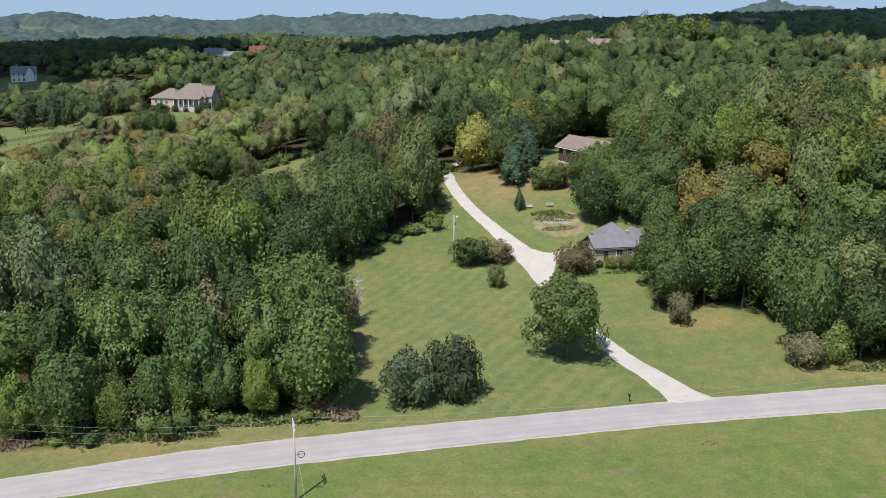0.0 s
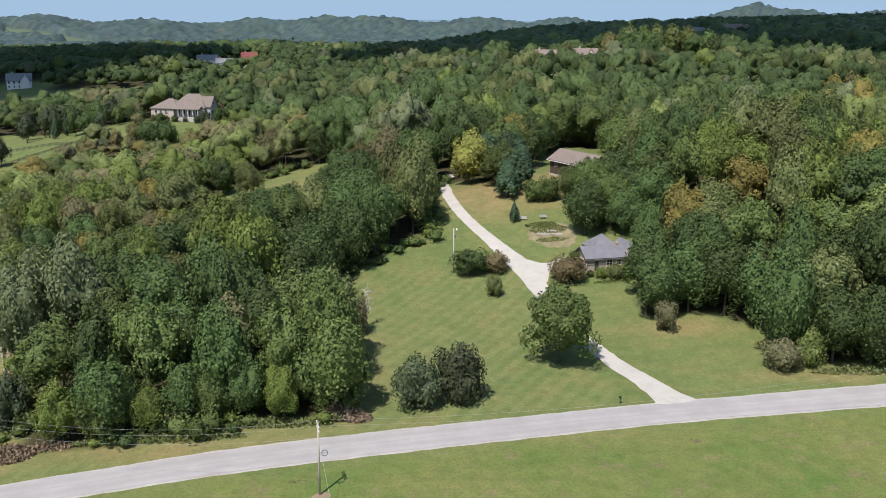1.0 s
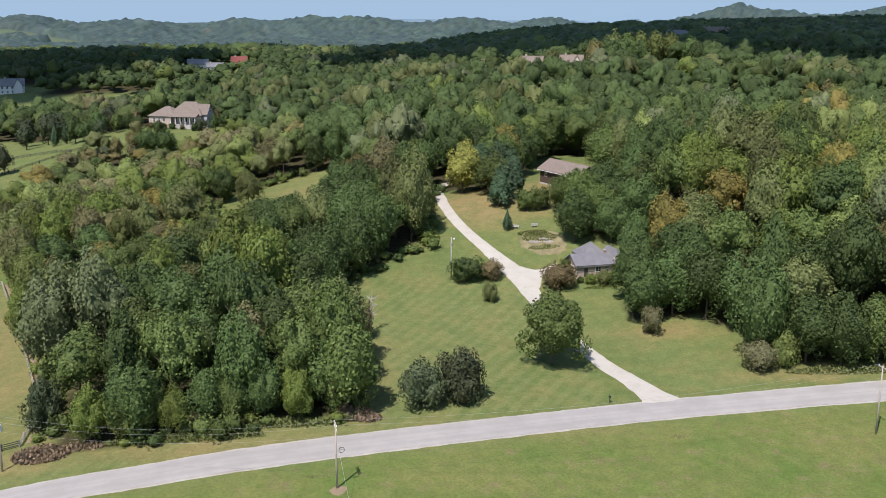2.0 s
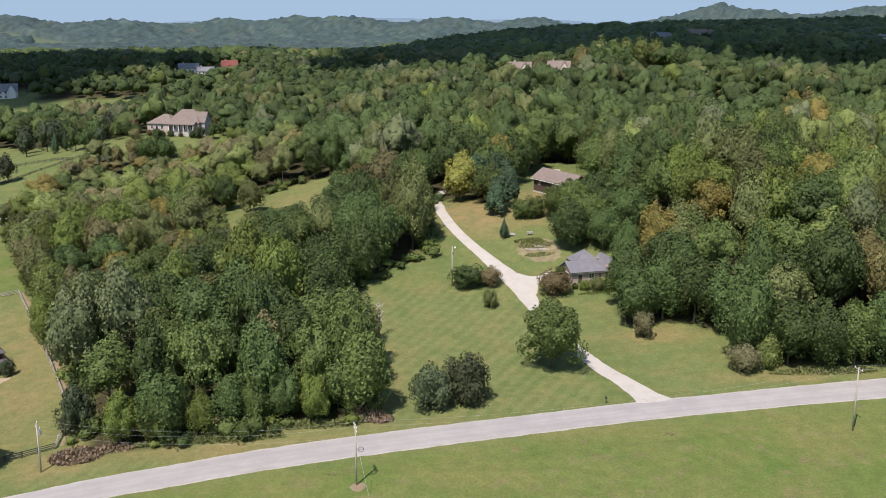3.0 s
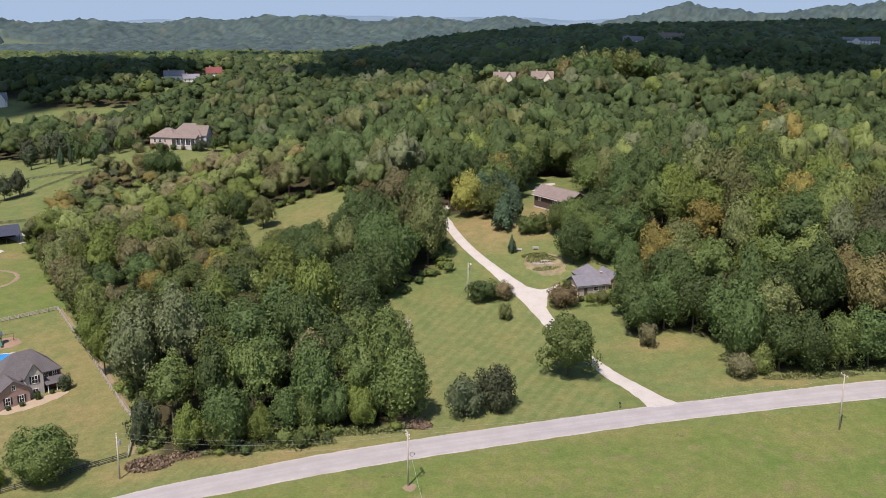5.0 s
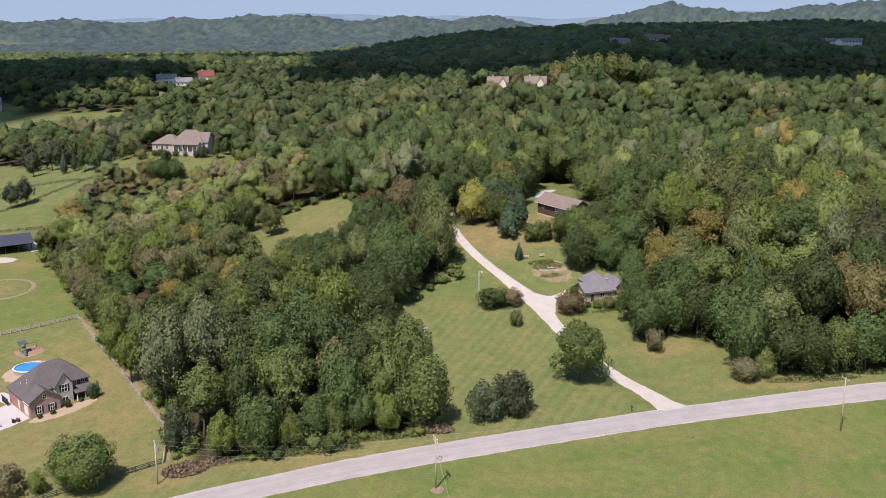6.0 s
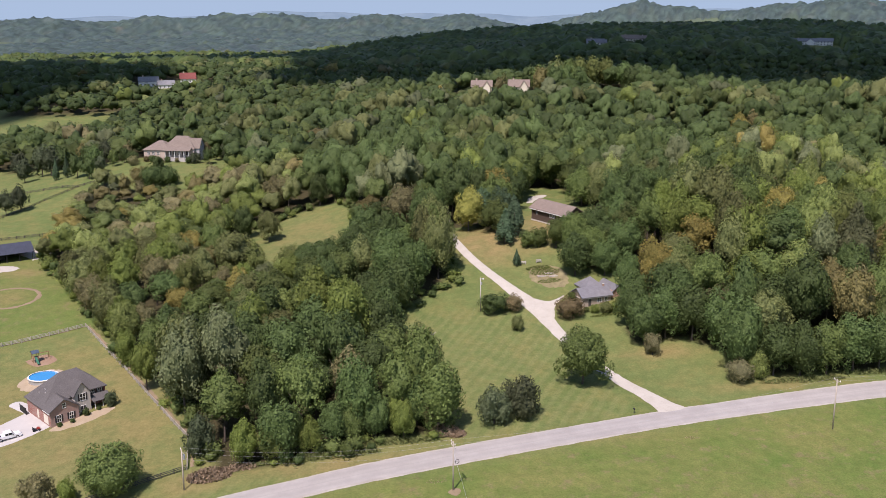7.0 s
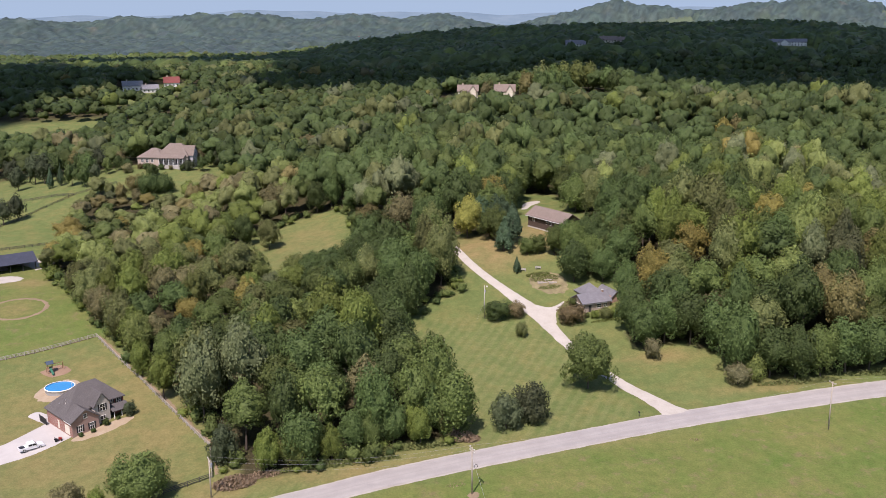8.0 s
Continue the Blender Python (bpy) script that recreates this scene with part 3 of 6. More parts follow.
CROWNS = {}
for kind, count, args in (
    ("tree", 8, dict(lobes=26, cards=3700, size=0.0165, bottom=0.26, width=0.36, gaps=0.4, rough=0.42)),
    ("edge", 7, dict(lobes=36, cards=4000, size=0.0180, bottom=0.01, width=0.34, gaps=0.6, rough=0.45)),
    ("lawn", 4, dict(lobes=26, cards=1000, size=0.030, bottom=0.05, width=0.34, gaps=0.4)),
    ("tall", 5, dict(lobes=28, cards=3200, size=0.0160, bottom=0.18, width=0.30, point=0.36, gaps=0.4, rough=0.42)),
    ("wide", 2, dict(lobes=46, cards=5600, size=0.0190, bottom=0.0, width=0.46)),
    ("bush", 4, dict(lobes=34, cards=2400, size=0.031, bottom=-0.14, width=0.55, point=0.05, gaps=0.5, rough=0.45)),
    ("open", 3, dict(lobes=34, cards=6000, size=0.0185, bottom=0.04, width=0.48, gaps=0.8, rough=0.5)),
    ("cone", 2, dict(lobes=60, cards=2600, size=0.022, bottom=0.02, width=0.27, gaps=0.6, shape="cone")),
):
    CROWNS[kind] = []
    for s in range(count):
        v, f, loose = crown(40 + s + 10 * len(CROWNS), **args)
        CROWNS[kind].append(tri_mesh("crown", v, f, None, np.stack([loose * 0 + 1] * 3 + [loose], 1), True))
TRUNKS = [trunk(5 + s) for s in range(4)]
SHORT_TRUNKS = [trunk(15 + s, 0.35, 0.03) for s in range(2)]
WORDS = {"green": "mid-green", "deep": "deep green", "lime": "bright yellow-green", "olive": "olive green", "grey": "silvery grey-green", "maple": "yellowing", "rust": "rust-tinged", "gold": "golden yellow", "dun": "dull brown-green", "dark": "very dark green", "spruce": "blue-green", "plum": "dark purplish", "sage": "pale yellow-green", "brown": "withered brown", "pale": "pale tan-green", "maroon": "maroon-tinged"}
tree_rnd = random.Random(77)


def tree(x, y, h, kind="tree", leaf="green", spread=1.0, label="", name="tree", group="", category="tree"):
    """One tree or shrub: an Empty at its foot, a trunk and a crown."""
    k = tree_rnd.randrange(100)
    root = thing(name, label or "%s broad-leaved tree in full leaf at the wood" % WORDS[leaf], category, at(x, y, tree_rnd.uniform(0, 360), -0.05), group)
    root.scale = (h * spread, h * spread, h)
    t = new("trunk", (SHORT_TRUNKS if kind == "bush" else TRUNKS)[k % 2 if kind == "bush" else k % 4])
    t.parent = root
    c = new("crown", CROWNS[kind][k % len(CROWNS[kind])])
    c.parent = root
    c.material_slots[0].link = "OBJECT"
    c.material_slots[0].material = LEAVES[leaf]
    return root


# single trees and shrubs of note: x, y, height, shape, leaf, spread
tree(-5.2, 136.4, 8.6, "bush", "plum", 0.92, "dark dome-shaped ornamental tree, leaves to the ground, on the lawn", "ornamental_tree", "dark domes on the lawn")
tree(1.6, 139.2, 10.0, "bush", "plum", 0.84, "taller dark dome-shaped ornamental tree merging with its neighbour", "ornamental_tree", "dark domes on the lawn")
tree(20.2, 154.5, 15.0, "open", "green", 1.0, "broad grey-green shade tree standing beside the gravel drive", "shade_tree")
tree(59.0, 150.5, 6.2, "bush", "pale", 1.0, "pale grey-green rounded shrub at the edge of the wood", "shrub", category="shrub")
tree(64.0, 152.5, 7.2, "bush", "sage", 0.9, "olive shrub beside the grey-green one at the wood edge", "shrub", category="shrub")
tree(5.8, 197.8, 6.0, "bush", "deep", 1.3, "dense dark green rounded shrub beside the lamp pole", "shrub", category="shrub")
tree(11.6, 198.6, 4.6, "bush", "maroon", 1.35, "reddish-brown rounded shrub beside the gravel drive", "shrub", category="shrub")
tree(10.6, 186.5, 4.6, "bush", "olive", 0.75, "small young tree alone on the mown lawn", "young_tree")
tree(26.6, 192.4, 5.8, "bush", "maroon", 1.36, "burgundy-tinged clipped round shrub in the drive's bend", "shrub", category="shrub")
tree(42.4, 167.3, 6.2, "bush", "pale", 0.72, "small pale grey-green tree before the dark wood", "young_tree")
tree(-17.6, 167.0, 7.5, "bush", "brown", 0.7, "withered brown bush tangled beside the dead tree", "shrub", category="shrub")
tree(-23.5, 174.5, 6.6, "bush", "brown", 0.8, "withered brown bush at the edge of the wood", "shrub", category="shrub")
tree(8.0, 258.0, 15.5, "edge", "maple", 1.0, "yellowing maple above the head of the drive", "maple_tree")
tree(14.5, 262.0, 14.5, "edge", "spruce", 0.95, "blue-green spruce behind the yellow maple", "spruce_tree")
tree(19.5, 259.0, 14.0, "edge", "spruce", 1.0, "blue-green pine near the log house", "pine_tree")
tree(17.2, 240.0, 11.0, "cone", "spruce", 1.7, "young spruce on the grass above the garden", "spruce_tree", "spruces above the garden")
tree(21.4, 246.0, 14.0, "cone", "spruce", 1.5, "tall young spruce on the grass above the garden", "spruce_tree", "spruces above the garden")
tree(24.0, 235.5, 6.0, "bush", "green", 0.9, "leafy green shrub among the spruces", "shrub", category="shrub")
tree(28.0, 236.0, 6.4, "bush", "green", 0.9, "leafy green shrub among the spruces", "shrub", category="shrub")
tree(17.8, 223.8, 5.2, "cone", "spruce", 1.3, "small spruce in a stone ring beside the garden", "spruce_tree")
tree(34.0, 214.5, 14.0, "edge", "deep", 1.15, "dark green tree shading the back of the cottage", "shade_tree")
tree(37.0, 226.0, 14.0, "edge", "green", 1.05, "green tree between the cottage and the log house", "shade_tree")
tree(32.5, 233.0, 10.0, "edge", "green", 1.0, "green tree between the cottage and the log house", "shade_tree")
tree(41.0, 238.5, 9.5, "edge", "green", 1.1, "green tree growing before the log house", "shade_tree")
tree(44.5, 235.0, 10.0, "edge", "green", 1.1, "green tree growing before the log house", "shade_tree")
tree(49.5, 238.0, 9.0, "edge", "deep", 1.1, "deep green tree beside the log house gable", "shade_tree")
tree(37.0, 235.5, 10.0, "edge", "deep", 1.1, "deep green tree below the log house", "shade_tree")
for x, y, h, leaf in ((40.5, 219, 12.5, "green"), (45, 225, 13, "deep"), (49.5, 231, 13, "green"), (42.5, 212, 11.5, "deep"), (50, 218, 14, "deep"), (54, 226, 14, "green"), (55, 236, 13, "deep")):
    tree(x, y, h, "edge", leaf, 1.2, "%s tree filling the slope behind the cottage" % WORDS[leaf], "tree", "trees behind the cottage")
for x, y, h, leaf in ((25.5, 283, 15, "deep"), (30.5, 297, 16, "deep"), (36, 311, 16, "green"), (44, 325, 16, "deep"), (53, 324, 16, "deep"), (58, 307, 16, "green"), (57, 289, 16, "deep")):
    tree(x, y, h, "edge", leaf, 1.2, "%s tree closing in behind the log house" % WORDS[leaf], "tree", "trees behind the log house")
tree(-61.6, 300.4, 12.5, "open", "olive", 0.8, "lone tree with a bare trunk at the hay field's edge", "field_tree")
tree(-86.5, 123.0, 11.8, "wide", "green", 1.22, "round green tree on the brick house's lawn beside the road", "shade_tree")
tree(-101.0, 124.0, 6.4, "bush", "dun", 1.1, "olive-brown shrub on the lawn near the road", "shrub", category="shrub")
tree(-95.0, 123.5, 5.0, "bush", "lime", 0.7, "yellow-green shrub beside the round tree", "shrub", category="shrub")
tree(-69.8, 134.5, 10.0, "bush", "dark", 0.62, "dark purplish tree at the corner of the wood", "plum_tree")
tree(-167.5, 421.0, 10.0, "cone", "spruce", 0.95, "pointed dark conifer on the far lawn", "conifer", "pair of conifers")
tree(-162.5, 421.5, 10.4, "cone", "spruce", 0.95, "pointed dark conifer on the far lawn", "conifer", "pair of conifers")
for x, y, h, kind, leaf in ((-137, 431, 8, "edge", "deep"), (-141, 425, 9, "tree", "green"), (-131, 421, 5, "bush", "dun"), (-103, 440, 9, "tree", "rust"), (-97, 433, 8, "tree", "dun"), (-95, 419, 8, "tree", "deep"), (-156, 414, 12, "tree", "deep"), (-124, 392, 8, "bush", "rust"), (-139, 392, 9, "tree", "olive"), (-117, 388, 10, "bush", "deep"), (-110, 389, 9, "bush", "deep"), (-128, 380, 9, "tree", "rust"), (-121, 376, 8, "tree", "dun"), (-134, 386, 8, "tree", "olive"), (-118, 412, 6, "bush", "deep"), (-150, 428, 12, "tree", "deep"), (-147, 436, 13, "tree", "dark"), (-155, 441, 12, "tree", "deep"), (-176, 446, 15, "tall", "dark"), (-182, 452, 16, "tall", "dark"), (-187, 438, 13, "tree", "dark"), (-172, 455, 14, "tall", "deep"), (-171, 372, 12, "tree", "dark"), (-176, 368, 11, "tree", "dark"), (-92, 428, 9, "tree", "deep"), (-89, 436, 8, "bush", "dark"), (-138, 448, 9, "tree", "dun"), (-128, 452, 12, "tree", "green"), (-112, 450, 10, "tree", "rust"), (-100, 450, 11, "tree", "rust"), (-120, 455, 12, "tree", "deep"), (-165, 470, 13, "tree", "rust"), (-183, 478, 14, "tree", "deep"), (-196, 462, 15, "tree", "dark"), (-190, 487, 15, "tall", "dark"), (-149, 407, 11, "tree", "deep"), (-133, 429, 6, "bush", "deep"), (-145, 414, 9, "tree", "dark"), (-181, 470, 14, "tree", "dark"), (-160, 452, 12, "tree", "deep"), (-140, 378, 8, "tree", "olive")):
    tree(x, y, h, "lawn" if kind in ("tree", "tall") else kind, leaf, 1.0, "%s tree on the open lawn of the tan-roofed house" % WORDS[leaf], "lawn_tree")


# ---- the woods: nearest trees one by one, the rest as one mass ----
def wedge(x, y):
    az = np.degrees(np.arctan2(x + 25, y + 40))
    return (az > -25.5) & (az < 36)


ROOM = []


def scatter(seed, y0, y1, spacing, keep_off=3.0):
    """Loose grid of places in the woods, clear of the trees placed one by one."""
    rs = np.random.RandomState(seed)
    xs = np.arange(-y1 * 0.6 - 60, y1 * 0.8 + 60, spacing)
    ys = np.arange(y0, y1, spacing * 0.87)
    X, Y = np.meshgrid(xs, ys)
    X = X + (np.arange(len(ys)) % 2)[:, None] * spacing / 2 + rs.uniform(-0.36, 0.36, X.shape) * spacing
    Y = Y + rs.uniform(-0.36, 0.36, Y.shape) * spacing
    X, Y = X.ravel(), Y.ravel()
    ok = wedge(X, Y) & ~open_land(X, Y)
    for dx, dy in ((keep_off, 0), (-keep_off, 0), (0, keep_off), (0, -keep_off)):
        ok &= ~open_land(X + dx, Y + dy)
    for x, y, r in ROOM:
        ok &= (X - x) ** 2 + (Y - y) ** 2 > r * r
    return X[ok], Y[ok], rs


def girth(h, rnd, gap):
    """How wide a crown of height h spreads to close the gap to its neighbours."""
    return min(1.55, max(0.74, gap * rnd.uniform(0.98, 1.32) / (0.70 * h)))


def at_rim(x, y):
    """Whether a tree stands at the wood's open edge."""
    return any(open_land(x + 8 * math.cos(a), y + 8 * math.sin(a)) for a in (0, 0.8, 1.6, 2.4, 3.1, 3.9, 4.7, 5.5))


def patchy(x, y, a, b, c):
    return np.sin(x * a + 1.7) + np.sin(y * b + 0.4) + np.sin((x + y) * c) + 0.6 * np.sin((x - 2 * y) * c * 1.7)


STANDS = [
    (-43, 155, 24, 20), (-53, 178, 22, 20.5), (-22, 205, 14, 14.5), (-14, 246, 16, 16.5), (-96, 286, 40, 14.5), (-81, 207, 20, 11.5), (47, 177, 16, 16.5), (76, 176, 26, 21.5),
    (78, 153, 12, 20), (89, 221, 40, 20), (57, 258, 22, 17), (-10, 361, 50, 18), (-47, 238, 14, 7.5), (-115, 352, 32, 6.5), (-60, 340, 22, 12), (-66, 136, 8, 11), (-52, 270, 12, 8), (33, 234, 14, 9),
]


def clump(x, y):
    """Trees of one kind and age grow in clumps: the same chances for all that stand in one."""
    i = math.floor((x + 6 * math.sin(y * 0.17) + 3 * math.sin(y * 0.41)) / 17)
    j = math.floor((y + 6 * math.sin(x * 0.15 + 1) + 3 * math.sin(x * 0.37)) / 19)
    return random.Random(i * 7919 + j * 104729 + 5)


def wood_height(x, y):
    """How tall the wood stands, by its parts."""
    x, y = np.asarray(x, float), np.asarray(y, float)
    grow = np.array([clump(a, b).uniform(0.84, 1.17) for a, b in zip(x.ravel(), y.ravel())]).reshape(x.shape)
    top, wt = np.full(x.shape, 16.0 * 0.12), np.full(x.shape, 0.12)
    for cx, cy, r, h in STANDS:
        w = np.exp(-((x - cx) ** 2 + (y - cy) ** 2) / (2 * r * r))
        top, wt = top + w * h, wt + w
    far = np.clip((y - 360) / 260, 0, 1)
    return (top / wt + 0.8 * patchy(x, y, 0.07, 0.06, 0.045)) * (1 - 0.22 * far) * grow


LEAF_NAMES = ("green", "deep", "lime", "olive", "grey", "rust", "gold", "dun", "sage")


def wood_leaf(x, y, rnd):
    """Which leaf colour grows there; the far mix is darkened in place of shade."""
    if rnd.random() < 0.72:
        rnd = clump(x, y)
    west = 1 if (x < -50 and 190 < y < 380) else 0
    m = math.sin(x * 0.05 + 0.8) + math.sin(y * 0.043) + math.sin((x + y) * 0.031)
    # far woods: more deep green, fewer bright leaves, as painted shade
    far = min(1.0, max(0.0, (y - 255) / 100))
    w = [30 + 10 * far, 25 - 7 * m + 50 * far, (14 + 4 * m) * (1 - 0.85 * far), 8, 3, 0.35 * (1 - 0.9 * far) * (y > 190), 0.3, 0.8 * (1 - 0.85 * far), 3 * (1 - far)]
    if y < 290 and -62 < x < 62:
        w[1], w[2], w[4], w[8] = w[1] * 1.7, w[2] * 0.2, 0.2, 0.5
    if 34 < x < 90 and y < 178:
        w = [14, 40, 3, 4, 0.2, 0.3, 0.3, 0.8, 0.5]
    elif x > 62 and y < 300:
        w = [30, 14, 16, 15, 5, 1.5, 2, 3, 12]
    if west:
        w = [18, 4, 30, 18, 0.5, 3, 4, 8, 24]
    return rnd.choices(LEAF_NAMES, [max(0.02, v) for v in w])[0]


# trees that stand out of the woods by colour: x, y, height, shape, leaf
WEST_WOOD = ((-21, 225, 17, "wide", "deep"), (-13, 219, 14, "tree", "deep"), (-29, 231, 15, "tree", "deep"), (-24, 285, 15, "tree", "rust"), (-60.7, 344, 13, "open", "dun"), (-55, 341, 13, "tree", "dun"), (-42, 333, 14, "tree", "deep"), (-36, 336, 14, "tree", "deep"), (-71.5, 309, 13, "tree", "deep"), (-79, 316, 12, "tree", "green"), (-88, 280, 13, "tree", "gold"), (-79, 260, 12, "tree", "rust"), (-85, 264, 11, "tree", "dun"), (-129, 332, 9, "tree", "dun"), (-122, 336, 9, "tree", "gold"), (-84, 217, 11, "tree", "gold"))
MID_WOOD = ((-67, 231, 12, "tree", "lime"), (-72, 236, 11, "tree", "sage"), (-60, 234, 10, "tree", "grey"), (-93, 207, 11, "tree", "dun"), (-95, 191, 10, "tree", "lime"), (-87, 173, 13, "tall", "lime"), (-80, 180, 13, "tree", "green"), (-37, 147, 15, "tree", "dun"), (-27, 153, 17, "tree", "green"), (-60, 128, 10, "tree", "lime"), (-65, 145, 14, "tree", "green"), (-26, 131.5, 9, "tree", "lime"), (-44, 170, 19, "tree", "deep"), (-52, 158, 19, "tree", "deep"), (-36, 185, 17, "tree", "deep"), (-46, 192, 16, "tree", "green"), (-60, 172, 17, "tree", "deep"))
EAST_WOOD = ((22, 283, 17, "tree", "gold"), (166, 397, 15, "tree", "gold"), (175, 402, 14, "tree", "rust"), (94, 175, 18, "tree", "rust"), (102, 173, 17, "tree", "dun"), (53, 197, 17, "tree", "gold"), (60, 200, 17, "tree", "olive"), (88, 183, 19, "tree", "sage"), (73, 181, 18, "tall", "lime"), (79, 238, 19, "tree", "lime"), (73, 217, 18, "tree", "lime"), (84, 226, 18, "tree", "lime"), (98, 237, 19, "tree", "lime"), (106, 243, 18, "tree", "green"), (75, 311, 17, "tree", "grey"), (82, 286, 17, "tree", "grey"), (70, 300, 16, "tree", "grey"))
RIDGE_WOOD = ((130, 246, 17, "tree", "gold"), (122, 252, 16, "tree", "olive"), (104, 227, 17, "tree", "gold"), (143, 231, 16, "tree", "dun"), (136, 236, 15, "tree", "rust"), (127, 200, 17, "tree", "rust"), (91, 200, 19, "tree", "deep"), (98, 206, 18, "tree", "deep"), (112, 215, 17, "tree", "deep"), (46, 200, 13, "tree", "deep"), (52, 184, 17, "tree", "deep"))
HILL_GROVE = ((96, 532, 19, "tree", "rust"), (104, 528, 20, "tree", "deep"), (112, 534, 20, "tree", "deep"), (120, 530, 19, "tree", "deep"), (108, 545, 22, "tree", "olive"), (118, 548, 22, "tree", "green"), (128, 560, 22, "tree", "sage"), (138, 564, 22, "tree", "sage"), (147, 566, 21, "tree", "sage"), (98, 548, 19, "tree", "green"), (72, 541, 12, "tree", "dun"), (74.5, 546, 13, "tree", "olive"), (156, 556, 19, "tree", "deep"), (158, 546, 18, "tree", "deep"))
for place, where in ((WEST_WOOD, "among the scrubby western trees"), (MID_WOOD, "in the wood beside the lawn"), (EAST_WOOD, "in the wood behind the cottage"), (RIDGE_WOOD, "in the wood on the eastern slope"), (HILL_GROVE, "in the grove by the hilltop houses")):
    for x, y, h, kind, leaf in place:
        kind = "lawn" if y > 380 else "edge" if kind == "tree" and at_rim(x, y) else kind
        tree(x, y, h, kind, leaf, 1.05 if kind == "tree" else 0.95, "%s broad-leaved tree %s" % (WORDS[leaf], where), "tree", "trees standing out of the woods")
        ROOM.append((x, y, 5.2 if kind != "wide" else 8.0))

# the front row where the wood meets the lawn and the road
for x, y, h, leaf in ((42, 173, 14, "deep"), (48.5, 175, 15, "deep"), (55, 172.5, 16, "deep"), (61, 167, 16, "deep"), (63, 159.5, 15, "deep"), (68.5, 152.3, 14, "deep"), (75, 151.2, 15, "deep"), (82, 151.2, 14, "green"), (89.5, 152, 16, "deep"), (97, 153, 15, "deep"), (105, 154, 16, "green"), (41.5, 182, 13, "deep"), (43.8, 190, 13, "deep")):
    tree(x, y, h, "edge", leaf, 1.05, "%s broad-leaved tree spreading over the lawn's edge" % WORDS[leaf], "tree", "front row of the eastern wood")
    ROOM.append((x, y, 5.0))

wood_rnd = random.Random(12)
X, Y, rs = scatter(3, 128, 372, 9.6, 3.0)
dist = np.hypot(X + 12, Y - 20)
order = np.argsort(dist)
H = wood_height(X, Y) * rs.uniform(0.72, 1.24, len(X))
single, rest = order[:250], order[250:]
for i in single:
    leaf = wood_leaf(X[i], Y[i], wood_rnd)
    tree(float(X[i]), float(Y[i]), float(H[i]), "edge" if at_rim(X[i], Y[i]) else wood_rnd.choice(["tree", "tree", "tree", "tall"]), leaf, girth(H[i], wood_rnd, 9.6), "%s broad-leaved tree in the wood beside the lawn" % WORDS[leaf], "tree", "trees of the near wood")

PALETTE = np.array([LEAF[k] for k in LEAF_NAMES])


def wood_mass(name, label, X, Y, H, rs, templates, gap, only=None, tone=(0.80, 1.24)):
    """Many trees as one mesh with a colour for each tree. A low tone paints in shade that far crowns lack."""
    V, F, T, k = [], [], [], 0
    rnd = random.Random(len(X))
    Z = ground(X, Y)
    for i in range(len(X)):
        v, f, loose = templates[rnd.randrange(len(templates))]
        a, s = rnd.uniform(0, 6.28), H[i] * girth(H[i], rnd, gap)
        c, n = math.cos(a) * s, math.sin(a) * s
        p = np.empty_like(v)
        p[:, 0], p[:, 1], p[:, 2] = v[:, 0] * c - v[:, 1] * n + X[i], v[:, 0] * n + v[:, 1] * c + Y[i], v[:, 2] * H[i] + Z[i] - 0.2
        leaf = rnd.choice(only) if only else None
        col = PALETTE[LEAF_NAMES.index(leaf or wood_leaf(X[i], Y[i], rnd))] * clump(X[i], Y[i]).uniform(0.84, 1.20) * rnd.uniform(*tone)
        V.append(p)
        F.append(f + k)
        T.append(np.concatenate([np.tile(col, (len(p), 1)), loose[:, None]], 1))
        k += len(p)
    return tagged(new(name, tri_mesh(name, np.concatenate(V), np.concatenate(F), WOODS, np.concatenate(T), True)), label, "woods", kind="stuff")


mid_t = [crown(200 + s, 24, 640, 0.0205, 0.25, 0.35 + 0.02 * (s % 3), 0.08 + 0.08 * (s % 4), 0.4, sink=0.92, shrink=0.25, core=ICO3, rough=0.34) for s in range(10)]
wood_mass("woods", "dense mixed broad-leaved wood covering the hillside", X[rest], Y[rest], H[rest], rs, mid_t, 9.6)
X, Y, rs = scatter(4, 372, 585, 10.5, 3.0)
far_t = [crown(220 + s, 18, 190, 0.028, 0.2, 0.40, 0.08 + 0.08 * (s % 4), 0.4, sink=0.94, shrink=0.15, core=ICO3, tufts=40) for s in range(8)]
# lowered tone darkens the leaf colour where shade between leaves is missing
wood_mass("woods", "mixed woods rolling over the farther hills", X, Y, wood_height(X, Y) * rs.uniform(0.72, 1.24, len(X)), rs, far_t, 10.5, tone=(0.58, 1.02))


